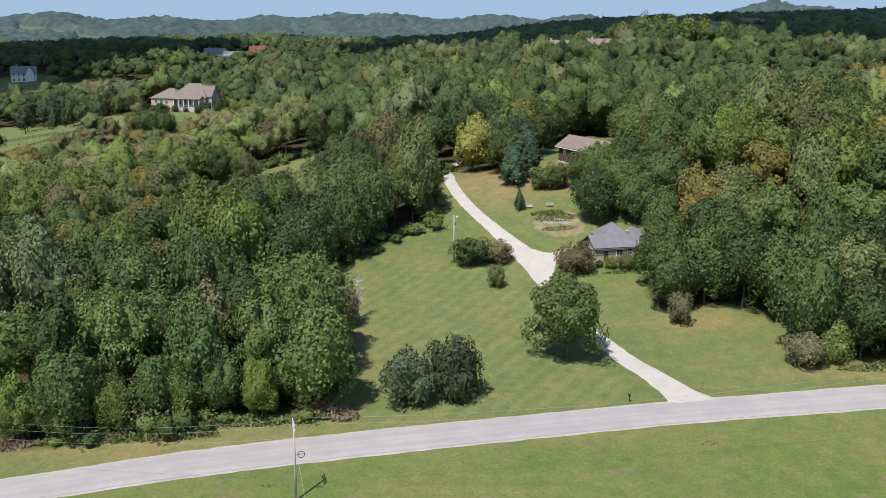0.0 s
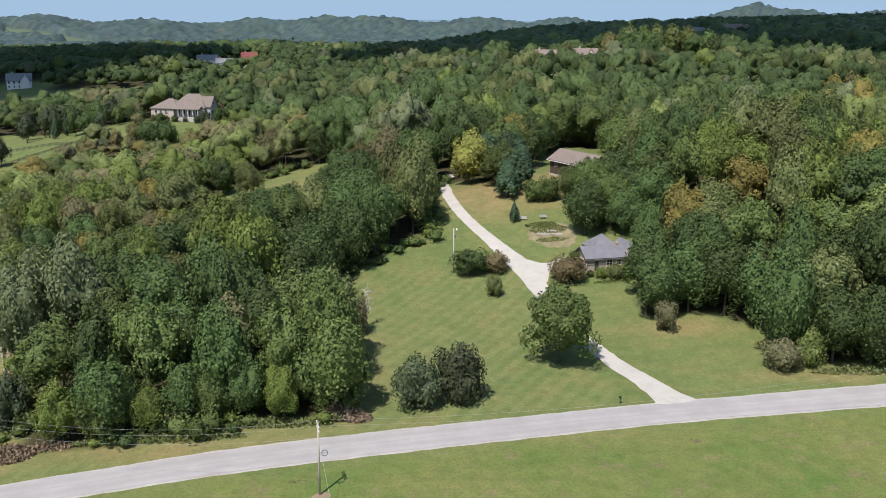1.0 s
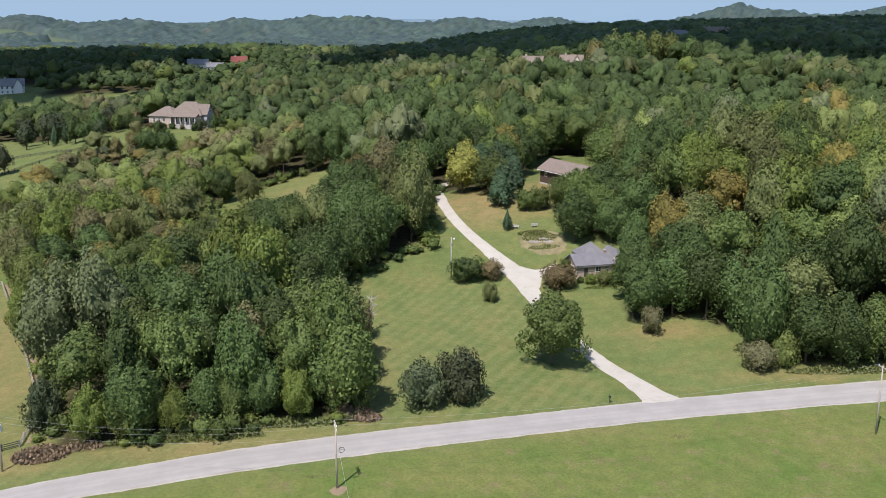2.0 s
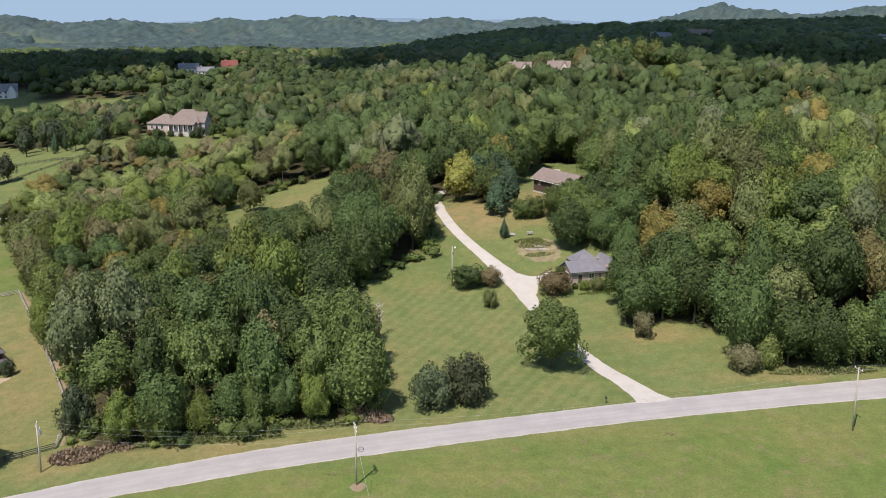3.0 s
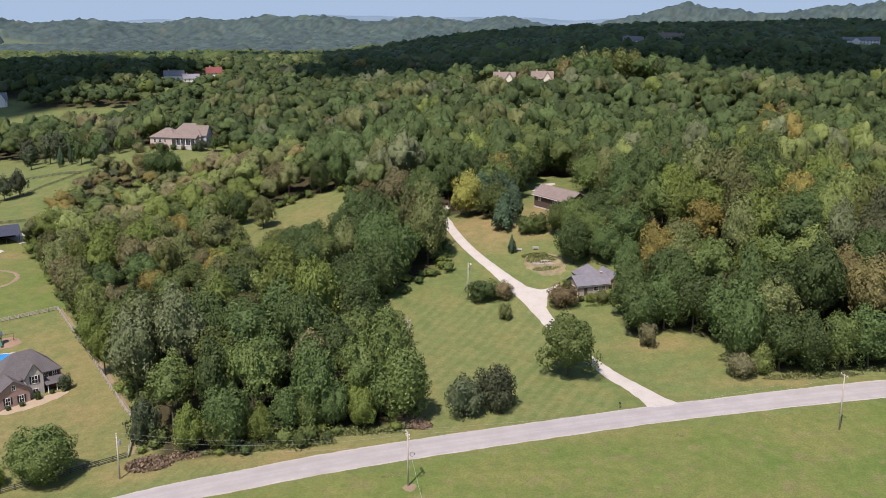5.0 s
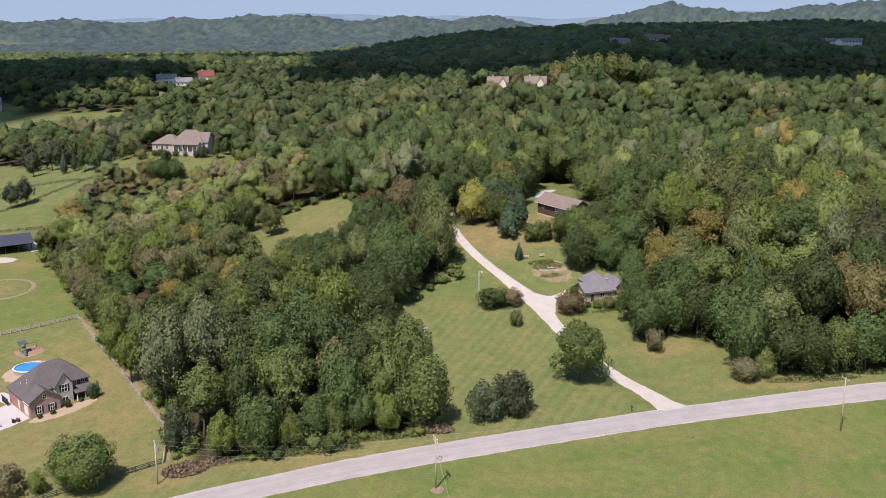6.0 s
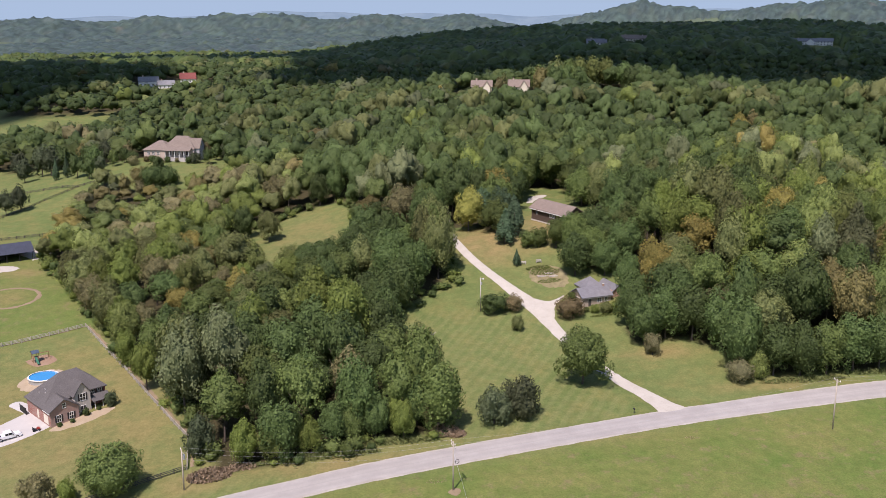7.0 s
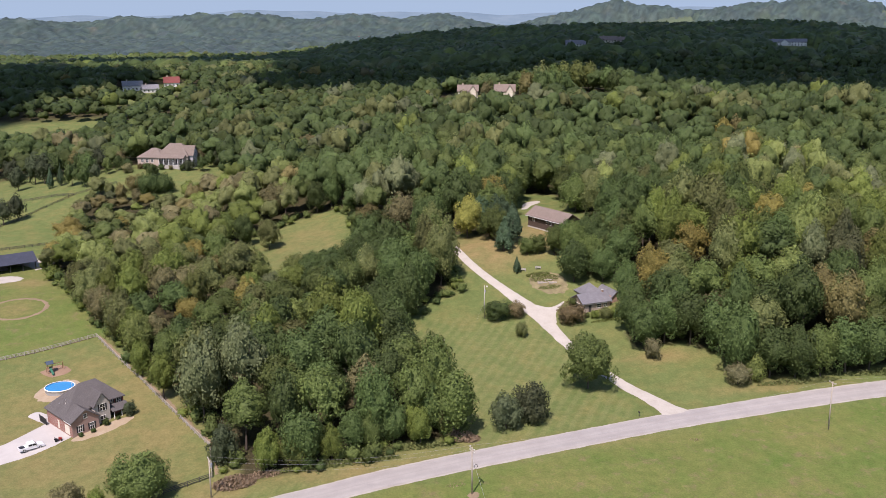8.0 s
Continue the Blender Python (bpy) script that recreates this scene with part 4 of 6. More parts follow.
def canopy(name, label, y0, y1, step, cell, h0, seed, tint=(1, 1, 1), floor=0.0, sprays=0):
    """A closed sheet of crowns for woods far off: a dome for each tree, its own colour, rough with leaves. tint and
    floor can paint haze into that colour.
    """
    rs = np.random.RandomState(seed)
    xs, ys = np.arange(-0.50 * y1 - 80, 0.80 * y1 + 60, step), np.arange(y0, y1 + step, step)
    X, Y = np.meshgrid(xs, ys)
    X, Y = X + rs.uniform(-0.3, 0.3, X.shape) * step, Y + rs.uniform(-0.3, 0.3, Y.shape) * step
    ci, cj = np.floor(X / cell).astype(int), np.floor(Y / cell).astype(int)
    i0, j0 = ci.min() - 1, cj.min() - 1
    ni, nj = ci.max() - i0 + 2, cj.max() - j0 + 2
    cx = (np.arange(ni)[:, None] + i0 + rs.uniform(0.1, 0.9, (ni, nj))) * cell
    cy = (np.arange(nj)[None] + j0 + rs.uniform(0.1, 0.9, (ni, nj))) * cell
    top = h0 * rs.uniform(0.66, 1.25, (ni, nj)) * (1 + 0.10 * np.sin(cx * 0.021) + 0.10 * np.sin(cy * 0.027 + 1))
    rad = cell * rs.uniform(0.55, 0.92, (ni, nj))
    rnd = random.Random(seed)
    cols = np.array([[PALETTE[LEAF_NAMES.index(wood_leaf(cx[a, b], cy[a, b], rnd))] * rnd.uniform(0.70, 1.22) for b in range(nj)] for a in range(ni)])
    best, tone = np.full(X.shape, h0 * 0.45), np.tile(np.array(LEAF["green"]), (*X.shape, 1))
    for a in (-1, 0, 1):
        for b in (-1, 0, 1):
            p, q = ci - i0 + a, cj - j0 + b
            d = np.hypot(X - cx[p, q], Y - cy[p, q]) / rad[p, q]
            h = top[p, q] * np.where(d < 1.15, 1 - 0.5 * d ** 2.4, 0.0)
            hit = h > best
            best, tone = np.where(hit, h, best), np.where(hit[..., None], cols[p, q], tone)
    best = best * np.clip((Y - y0) / 70, 0.0, 1.0)
    Z = ground(X, Y) + best + rs.uniform(-0.35, 0.35, X.shape) * step * 0.45
    bare = open_land(X, Y)
    Z = np.where(bare, ground(X, Y) - 2.5, Z)
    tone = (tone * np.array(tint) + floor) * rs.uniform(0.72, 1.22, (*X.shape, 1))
    k = np.arange(X.size).reshape(X.shape)
    ok = wedge(X, Y) & ~bare
    ok = ok[:-1, :-1] | ok[1:, 1:] | ok[:-1, 1:] | ok[1:, :-1]
    a, b, c, d = k[:-1, :-1][ok], k[:-1, 1:][ok], k[1:, 1:][ok], k[1:, :-1][ok]
    V, F, T = np.stack([X, Y, Z], -1).reshape(-1, 3), np.concatenate([np.stack([a, b, c], 1), np.stack([a, c, d], 1)]), tone.reshape(-1, 3)
    used = np.unique(F)
    back = np.zeros(len(V), int)
    back[used] = np.arange(len(used))
    V, T, F = V[used], T[used], back[F]
    if sprays:
        live = np.where(~open_land(V[:, 0], V[:, 1]))[0]
        pick = live[rs.randint(0, len(live), int(len(live) * sprays))]
        P = V[pick] + rs.normal(size=(len(pick), 3)) * step * np.array([0.5, 0.5, 0.12]) + np.array([0, 0, 0.2])
        n = unit(rs.normal(size=P.shape) * 0.6 + np.array([0, -0.35, 0.8]))
        e = unit(np.cross(n, rs.normal(size=P.shape)))
        g, w = np.cross(n, e), step * rs.uniform(0.22, 0.5, (len(P), 1))
        q = np.stack([P + e * w, P - e * w * 0.5 + g * w * 0.8, P - e * w * 0.6 - g * w * 0.8], 1).reshape(-1, 3)
        F = np.concatenate([F, np.arange(len(q)).reshape(-1, 3) + len(V)])
        V, T = np.concatenate([V, q]), np.concatenate([T, np.repeat(T[pick], 3, 0)])
    T = np.concatenate([T, np.zeros((len(T), 1))], 1)
    return tagged(new(name, tri_mesh(name, V, F, WOODS, T)), label, "woods", kind="stuff")


X, Y, rs = scatter(7, 585, 985, 12.0, 3.0)
dim_t = [crown(240 + s, 14, 60, 0.050, 0.1, 0.40, 0.1 + 0.1 * (s % 3), shrink=0.1, core=ICO2, tufts=10) for s in range(6)]
# again a lowered tone: shade put into the leaf colour
wood_mass("woods", "mixed woods closing over the farther hills", X, Y, wood_height(X, Y) * rs.uniform(0.72, 1.24, len(X)), rs, dim_t, 12.0, tone=(0.56, 0.98))
canopy("woods", "distant wooded ridge under cloud shade", 880, 1470, 4.2, 12.0, 13.0, 32, sprays=0.35)
# tint and floor put blue distance haze into these leaf colours
canopy("woods", "wooded knobs along the skyline, blue-green haze painted into their leaves", 1420, 2680, 7.6, 17.0, 13.0, 33, (0.36, 0.42, 0.50), np.array([0.040, 0.056, 0.080]))

# low growth that closes the foot of the wood towards open land
X, Y, rs = scatter(8, 122, 345, 3.6, 0.0)
rim = np.zeros(len(X), bool)
for dx, dy in ((6, 0), (-6, 0), (0, -6), (4, -4), (-4, -4)):
    rim |= open_land(X + dx, Y + dy)
rim &= ~((X < -57) & (Y < 130)) & ~((X > 34) & (Y < 200)) & ~((X > 4) & (X < 75) & (Y > 200))
X, Y = X[rim], Y[rim]
low_t = [crown(280 + s, 14, 190, 0.055, -0.15, 0.56, core=ICO2, tufts=30) for s in range(5)]
wood_mass("undergrowth", "leafy undergrowth along the foot of the wood", X, Y, np.where(rs.uniform(0, 1, len(X)) < 0.62, rs.uniform(1.6, 3.4, len(X)), rs.uniform(3.0, 5.2, len(X))), rs, low_t, 2.9, ("green", "green", "deep", "lime"))
# smaller, brighter trees at the wood's front
for x, y, h, leaf in ((-16.5, 139.5, 9.5, "lime"), (-19.5, 136.0, 8.0, "olive"), (-17.0, 147.0, 8.6, "sage"), (-17.5, 153.5, 8.6, "lime"), (-27.0, 134.5, 9.0, "lime"), (-37.0, 131.5, 9.0, "green"), (-46.0, 128.8, 8.5, "lime"), (-54.0, 127.5, 10.0, "sage"), (-32.0, 133.0, 10.5, "deep"), (-41.5, 131.0, 11.0, "deep"), (-50.5, 129.5, 11.5, "green"), (-22.5, 137.5, 11.0, "deep")):
    tree(x, y, h, "edge", leaf, 0.95, "%s young tree leaning out at the wood's edge" % WORDS[leaf], "tree", "young trees at the wood's edge")


# ---- poles and wires ----
def utility_pole(x, y, h, turn, label, transformer=False, street_arm=False, coil=False):
    root = thing("utility_pole", label, "utility pole", at(x, y, turn), "poles along the road")
    part("pole", Build().tube([(0, 0, -0.3), (0, 0, h * 0.5), (0, 0, h)], [0.17, 0.14, 0.11], 10), POLE, root, smooth=True)
    for k, dz in enumerate((0.35, 1.0) if coil else (0.35,)):
        arm = part("crossarm", Build().box(-0.06, -1.15, h - dz - 0.07, 0.06, 1.15, h - dz + 0.07), GREYWOOD, root)
        for s in (-1.0, 0.0, 1.0) if k == 0 else (-1.0, 1.0):
            part("insulator", Build().tube([(0, s, h - dz + 0.05), (0, s, h - dz + 0.16), (0, s, h - dz + 0.30)], [0.045, 0.085, 0.05], 8), WHITE, arm, "white porcelain insulator")
        for s in (-1, 1):
            part("brace", Build().tube([(0.09, s * 0.7, h - dz - 0.05), (0.14, 0, h - dz - 0.65)], [0.02, 0.02], 5), STEEL, root)
    if transformer:
        can = part("transformer", Build().tube([(0.42, 0, h - 2.2), (0.42, 0, h - 2.1), (0.42, 0, h - 1.25), (0.42, 0, h - 1.15)], [0.2, 0.25, 0.25, 0.15], 12), STEEL, root, "grey transformer can", True)
        part("bushing", Build().tube([(0.42, 0.08, h - 1.15), (0.42, 0.08, h - 0.9)], [0.05, 0.03], 6), WHITE, can)
    if coil:
        bracket = part("bracket", Build().box(-0.1, -0.05, h * 0.58 - 0.04, 1.25, 0.05, h * 0.58 + 0.04), GREYWOOD, root)
        ring = [(0.80 + 0.42 * math.cos(a * math.pi / 8), -0.1, h * 0.58 + 0.42 * math.sin(a * math.pi / 8)) for a in range(17)]
        part("cable_coil", Build().tube(ring, [0.045] * 17, 5), CABLE, bracket, "black coil of spare cable")
    return root


def pole_head(x, y, h):
    return Vector((x, y, gz(x, y) + h))


POLES = [(-18.1, 110.4, 10.5), (70.7, 126.8, 12.1), (-71.6, 121.0, 8.9)]
utility_pole(*POLES[0], 14, "weathered wooden power pole with crossarms at the road", coil=True)
utility_pole(*POLES[1], 10, "weathered wooden power pole beyond the drive's mouth")
utility_pole(*POLES[2], 16, "wooden power pole with a grey transformer", transformer=True)


def wire(name, label, a, b, sag, r=0.010):
    a, b = Vector(a), Vector(b)
    pts = [a.lerp(b, t / 24) - Vector((0, 0, sag * 4 * (t / 24) * (1 - t / 24))) for t in range(25)]
    me = Build().tube(pts, [r] * 25, 5).mesh(name, WIRE)
    return tagged(new(name, me), label, "wire", "overhead wires")


ends = [pole_head(*POLES[2]), pole_head(*POLES[0]), pole_head(*POLES[1]), Vector((165, 140, gz(165, 140) + 12))]
for a, b in zip(ends, ends[1:]):
    side = Vector((b - a).normalized().cross(Vector((0, 0, 1))))
    for off, dz in ((-1.0, -0.05), (1.0, -0.05), (0.05, -2.1)):
        wire("power_line", "thin pale aluminium overhead line slung between the road poles", a + side * off + Vector((0, 0, dz)), b + side * off + Vector((0, 0, dz)), 1.6 + 0.3 * abs(off - 0.05))
guy = thing("guy_wire", "taut guy wire anchored in bare earth", "wire", at(-18.1, 110.4))
part("cable", Build().tube([(0, 0, 8.4), (2.2, -4.6, gz(-15.9, 105.8) - gz(-18.1, 110.4))], [0.02, 0.02], 5), STEEL, guy)


def lamp_pole():
    x, y, h = 2.3, 199.3, 9.9
    root = thing("yard_lamp", "tall wooden yard-light pole on the lawn", "lamp post", at(x, y, -35))
    part("pole", Build().tube([(0, 0, -0.3), (0, 0, h)], [0.15, 0.1], 10), PALE_BARK, root, smooth=True)
    arm = part("lamp_arm", Build().tube([(0, 0, h - 0.35), (0.35, 0, h - 0.15), (0.8, 0, h - 0.1)], [0.03, 0.03, 0.03], 6), STEEL, root)
    part("lamp_head", Build().tube([(0.8, 0, h - 0.45), (0.8, 0, h - 0.3), (0.8, 0, h - 0.05), (0.8, 0, h + 0.03)], [0.16, 0.22, 0.15, 0.05], 10), WHITE, arm, "white lamp head")
    part("meter_box", Build().box(0.12, -0.2, h - 2.1, 0.42, 0.2, h - 1.35), STEEL, root)
    wire("guy_wire", "pale guy wire staying the yard-light pole", (x, y, gz(x, y) + 5.5), (x - 2.6, y - 1.6, gz(x - 2.6, y - 1.6)), 0.02)


lamp_pole()


# ---- mailbox ----
box = thing("mailbox", "dark roadside mailbox on a wooden post at the drive", "mailbox", at(28.1, 138.4, 15))
part("post", Build().box(-0.06, -0.06, -0.2, 0.06, 0.06, 1.0), DARKWOOD, box)
arch = [(-0.13, -0.26, 1.0), (0.13, -0.26, 1.0), (0.13, -0.26, 1.2), (0.08, -0.26, 1.3), (-0.08, -0.26, 1.3), (-0.13, -0.26, 1.2)]
body = part("box", Build().prism(arch, (0, 0.52, 0)), BLACK, box)
part("flag", Build().box(0.135, -0.1, 1.2, 0.15, 0.02, 1.38), REDPAINT, body)


# ---- fences ----
def fence(name, label, line, mat, step=2.6, h=1.25, rails=(0.35, 0.7, 1.05), rail=0.07):
    x0, y0 = line[0]
    base = gz(x0, y0)
    root = thing(name, label, "fence", pose(x0, y0, base))
    pts = []
    for (ax, ay), (bx, by) in zip(line, line[1:]):
        n = max(1, round(math.hypot(bx - ax, by - ay) / step))
        pts += [(ax + (bx - ax) * i / n, ay + (by - ay) * i / n) for i in range(n)]
    pts.append(line[-1])
    post = Build().box(-0.08, -0.08, -0.2, 0.08, 0.08, h).mesh("post", mat)
    loc = [Vector((x - x0, y - y0, gz(x, y) - base)) for x, y in pts]
    for p in loc:
        part("post", post, None, root).location = p
    for z in rails:
        for a, c in zip(loc, loc[1:]):
            d = (c - a).normalized()
            s = d.cross(Vector((0, 0, 1))).normalized() * 0.03
            up = Vector((0, 0, rail))
            q, e = a + Vector((0, 0, z)) + s * 3.6, c + Vector((0, 0, z)) + s * 3.6
            part("rail", Build().add([q - s - up, q + s - up, q + s + up, q - s + up, e - s - up, e + s - up, e + s + up, e - s + up], [(3, 2, 1, 0), (4, 5, 6, 7), (0, 1, 5, 4), (1, 2, 6, 5), (2, 3, 7, 6), (3, 0, 4, 7)]), mat, root)
    return root


band("fence_strip", "trodden strip of bare tan earth along the plank fence", "ground", smooth_line([(-71.0, 130.0), (-72.6, 143.0), (-76.6, 151.5), (-94.0, 189.0), (-111.6, 223.2)], 1.2), 0.8, 0.05, CLAY, 0.3, 21)
band("fence_strip", "trodden strip of bare earth behind the play set", "ground", smooth_line([(-112.3, 223.2), (-128.5, 215.2), (-150, 206.7), (-175, 196.7)], 1.2), 0.7, 0.05, CLAY, 0.25, 22)
fence("plank_fence", "weathered grey plank fence round the brick house's lot", [(-72.0, 129.0), (-73.4, 143.0), (-77.5, 151.0), (-95.0, 188.5), (-112.3, 222.5)], GREYWOOD)
fence("plank_fence", "weathered grey plank fence behind the play set", [(-112.3, 222.5), (-128.5, 214.5), (-150, 206), (-175, 196)], GREYWOOD)
fence("plank_fence", "dark plank fence along the roadside bank", [(-72.0, 129.0), (-79.5, 126.0), (-100, 117.5)], DARKWOOD)
fence("board_fence", "dark board fence crossing the sloping pasture", [(-181, 357), (-164, 384), (-152, 397), (-134, 405)], DARKWOOD, 3.0)
fence("board_fence", "dark board fence below the conifers", [(-200, 412), (-178, 404), (-160, 401), (-152, 397)], DARKWOOD, 3.0)
fence("board_fence", "dark board fence along the pasture's lower edge", [(-190, 318), (-166, 326), (-150, 331)], DARKWOOD, 3.0)


# ---- houses ----
def window(parent, x, z, w, h, y=0.0, m=None, frame_mat=None, shutters=False):
    """A window standing 6 cm proud of a wall that faces -y at depth y; m turns it to another wall."""
    m = m or Matrix()
    b = Build()
    t = 0.09
    for x0, x1, z0, z1 in ((x - w / 2 - t, x + w / 2 + t, z + h / 2, z + h / 2 + t), (x - w / 2 - t, x + w / 2 + t, z - h / 2 - t, z - h / 2), (x - w / 2 - t, x - w / 2, z - h / 2, z + h / 2), (x + w / 2, x + w / 2 + t, z - h / 2, z + h / 2), (x - 0.03, x + 0.03, z - h / 2, z + h / 2), (x - w / 2, x + w / 2, z - 0.03, z + 0.03)):
        b.box(x0, y - 0.07, z0, x1, y - 0.003, z1, m)
    win = part("window", b, frame_mat or WHITE, parent)
    part("pane", Build().box(x - w / 2, y - 0.035, z - h / 2, x + w / 2, y - 0.004, z + h / 2, m), GLASS, win)
    if shutters:
        for s in (-1, 1):
            c = x + s * (w / 2 + t + 0.2)
            part("shutter", Build().box(c - 0.19, y - 0.06, z - h / 2 - 0.05, c + 0.19, y - 0.003, z + h / 2 + 0.05, m), BLACK, win, "black louvred shutter")
    return win


def slab(b, pts, t=0.18):
    """A roof plane with thickness."""
    p = [Vector(q) for q in pts]
    n = (p[1] - p[0]).cross(p[2] - p[0]).normalized()
    n = n if n.z > 0 else -n
    return b.prism([q + n * t for q in p], n * -t)


def gable_roof(parent, x0, x1, y0, y1, eave, ridge, mat, over=0.45, along="x", label="", name="roof"):
    """Two pitched planes with a ridge along x or y."""
    b = Build()
    if along == "x":
        ym, k = (y0 + y1) / 2, (ridge - eave) / ((y1 - y0) / 2)
        e = eave - over * k
        slab(b, [(x0 - over, y0 - over, e), (x1 + over, y0 - over, e), (x1 + over, ym, ridge), (x0 - over, ym, ridge)])
        slab(b, [(x0 - over, ym, ridge), (x1 + over, ym, ridge), (x1 + over, y1 + over, e), (x0 - over, y1 + over, e)])
    else:
        xm, k = (x0 + x1) / 2, (ridge - eave) / ((x1 - x0) / 2)
        e = eave - over * k
        slab(b, [(x0 - over, y0 - over, e), (xm, y0 - over, ridge), (xm, y1 + over, ridge), (x0 - over, y1 + over, e)])
        slab(b, [(xm, y0 - over, ridge), (x1 + over, y0 - over, e), (x1 + over, y1 + over, e), (xm, y1 + over, ridge)])
    return part(name, b, mat, parent, label)


def hip_roof(parent, x0, x1, y0, y1, eave, ridge, inset, mat, over=0.45, label="", name="roof"):
    b = Build()
    X0, X1, Y0, Y1, ym = x0 - over, x1 + over, y0 - over, y1 + over, (y0 + y1) / 2
    a, c = (X0 + inset, ym, ridge), (X1 - inset, ym, ridge)
    lo = [(X0, Y0, eave), (X1, Y0, eave), (X1, Y1, eave), (X0, Y1, eave)]
    b.add(lo + [a, c] + [(p[0], p[1], eave - 0.2) for p in lo], [(0, 1, 5, 4), (1, 2, 5), (2, 3, 4, 5), (3, 0, 4), (9, 8, 7, 6), (0, 6, 7, 1), (1, 7, 8, 2), (2, 8, 9, 3), (3, 9, 6, 0)])
    return part(name, b, mat, parent, label)


def gable_body(x0, x1, y0, y1, eave, ridge, along="x", base=-1.2):
    b = Build()
    if along == "x":
        ym = (y0 + y1) / 2
        b.prism([(x0, y0, base), (x0, y1, base), (x0, y1, eave), (x0, ym, ridge), (x0, y0, eave)], (x1 - x0, 0, 0))
    else:
        xm = (x0 + x1) / 2
        b.prism([(x0, y0, base), (x1, y0, base), (x1, y0, eave), (xm, y0, ridge), (x0, y0, eave)], (0, y1 - y0, 0))
    return b


def turned(x, y, deg):
    return pose(x, y, 0, 0, 0, deg)


def brick_house():
    root = thing("brick_house", "red-brick house with steep charcoal roofs and a stone-faced gable", "house", pose(-107.2, 160.2, -10.4, 0, 0, 36))
    wing = part("garage_wing", gable_body(0, 6.9, 0, 9.0, 3.6, 5.9, "y"), REDBRICK, root, "red-brick garage wing")
    part("rear_wing", Build().box(0, 9.0, -1.2, 8.0, 14.2, 3.35), REDBRICK, root)
    main = part("main_block", gable_body(8.0, 15.2, 3.2, 12.6, 5.35, 5.5, "x"), REDBRICK, root, "red-brick main block")
    bay = part("stone_gable", gable_body(6.7, 10.6, 1.4, 7.4, 5.6, 8.4, "y"), STONEWORK, root, "pale stone front gable")
    gable_roof(root, 0, 6.9, 0, 7.0, 3.6, 5.9, ROOF_DARK, 0.4, "y")
    low, high = 3.35, 5.5
    rim = [(-0.4, 3.6, low), (10.2, 2.8, high), (15.6, 2.8, high), (15.6, 13.4, high), (-0.4, 15.0, low), (6.4, 8.8, 9.6), (10.6, 8.4, 9.9)]
    b = Build().add(rim + [(x, y, z - 0.2) for x, y, z in rim[:5]], [(0, 1, 5), (1, 6, 5), (1, 2, 6), (2, 3, 6), (3, 4, 5), (3, 5, 6), (4, 0, 5), (0, 7, 8, 1), (1, 8, 9, 2), (2, 9, 10, 3), (3, 10, 11, 4), (4, 11, 7, 0), (11, 10, 9, 8, 7)])
    part("main_roof", b, ROOF_DARK, root, "large hipped roof sweeping low over the garage side")
    gable_roof(root, 6.7, 10.6, 1.4, 7.6, 5.6, 8.4, ROOF_DARK, 0.35, "y")
    for x, z, w, h in ((2.0, 1.5, 0.95, 1.6), (5.0, 1.5, 0.95, 1.6), (3.45, 4.4, 0.75, 1.1)):
        window(wing, x, z, w, h, 0.0, shutters=z < 2)
    window(bay, 8.65, 4.7, 1.3, 1.7, 1.4, shutters=True)
    window(bay, 8.65, 1.5, 1.2, 1.9, 1.4)
    for x in (11.8, 13.8):
        window(main, x, 4.5, 0.9, 1.3, 3.2, shutters=True)
    right = turned(15.2, 3.2, 90)
    for k, z in ((2.5, 1.6), (7.5, 1.6), (2.5, 4.4), (7.5, 4.4)):
        window(main, k, z, 0.95, 1.5, 0.0, right)
    left = turned(0, 14.6, -90)
    part("garage_door", Build().box(10.6, -0.06, 0.0, 13.2, -0.003, 2.2, left), CREAM, wing, "cream panelled garage door")
    part("side_door", Build().box(6.6, -0.06, 0.0, 7.5, -0.003, 2.1, left), CREAM, wing)
    part("fascia", Build().box(-0.42, -0.44, 3.1, -0.36, 3.6, 3.32), WHITE, root)
    porch = part("porch_roof", Build(), ROOF_DARK, root)
    b = Build()
    slab(b, [(10.7, 0.2, 3.0), (15.6, 0.2, 3.0), (15.6, 3.2, 3.9), (10.7, 3.2, 3.9)])
    porch.data = b.mesh("porch_roof", ROOF_DARK)
    for x in (11.2, 13.2, 15.2):
        part("porch_post", Build().tube([(x, 0.5, -0.6), (x, 0.5, 3.0)], [0.11, 0.09], 8), WHITE, root)
    part("porch_floor", Build().box(10.7, 0.2, -1.0, 15.5, 3.2, 0.25), CONCRETE, root)
    part("front_door", Build().box(11.3, 3.13, 0.25, 12.3, 3.197, 2.35), BLACK, root, "dark front door")
    for x, y, z in ((1.6, 10.0, 4.9), (2.6, 8.6, 5.9), (2.2, 7.6, 5.4)):
        part("vent_pipe", Build().tube([(x, y, z - 0.2), (x, y, z + 0.6)], [0.07, 0.07], 6), WHITE, root)
    return root


brick_house()


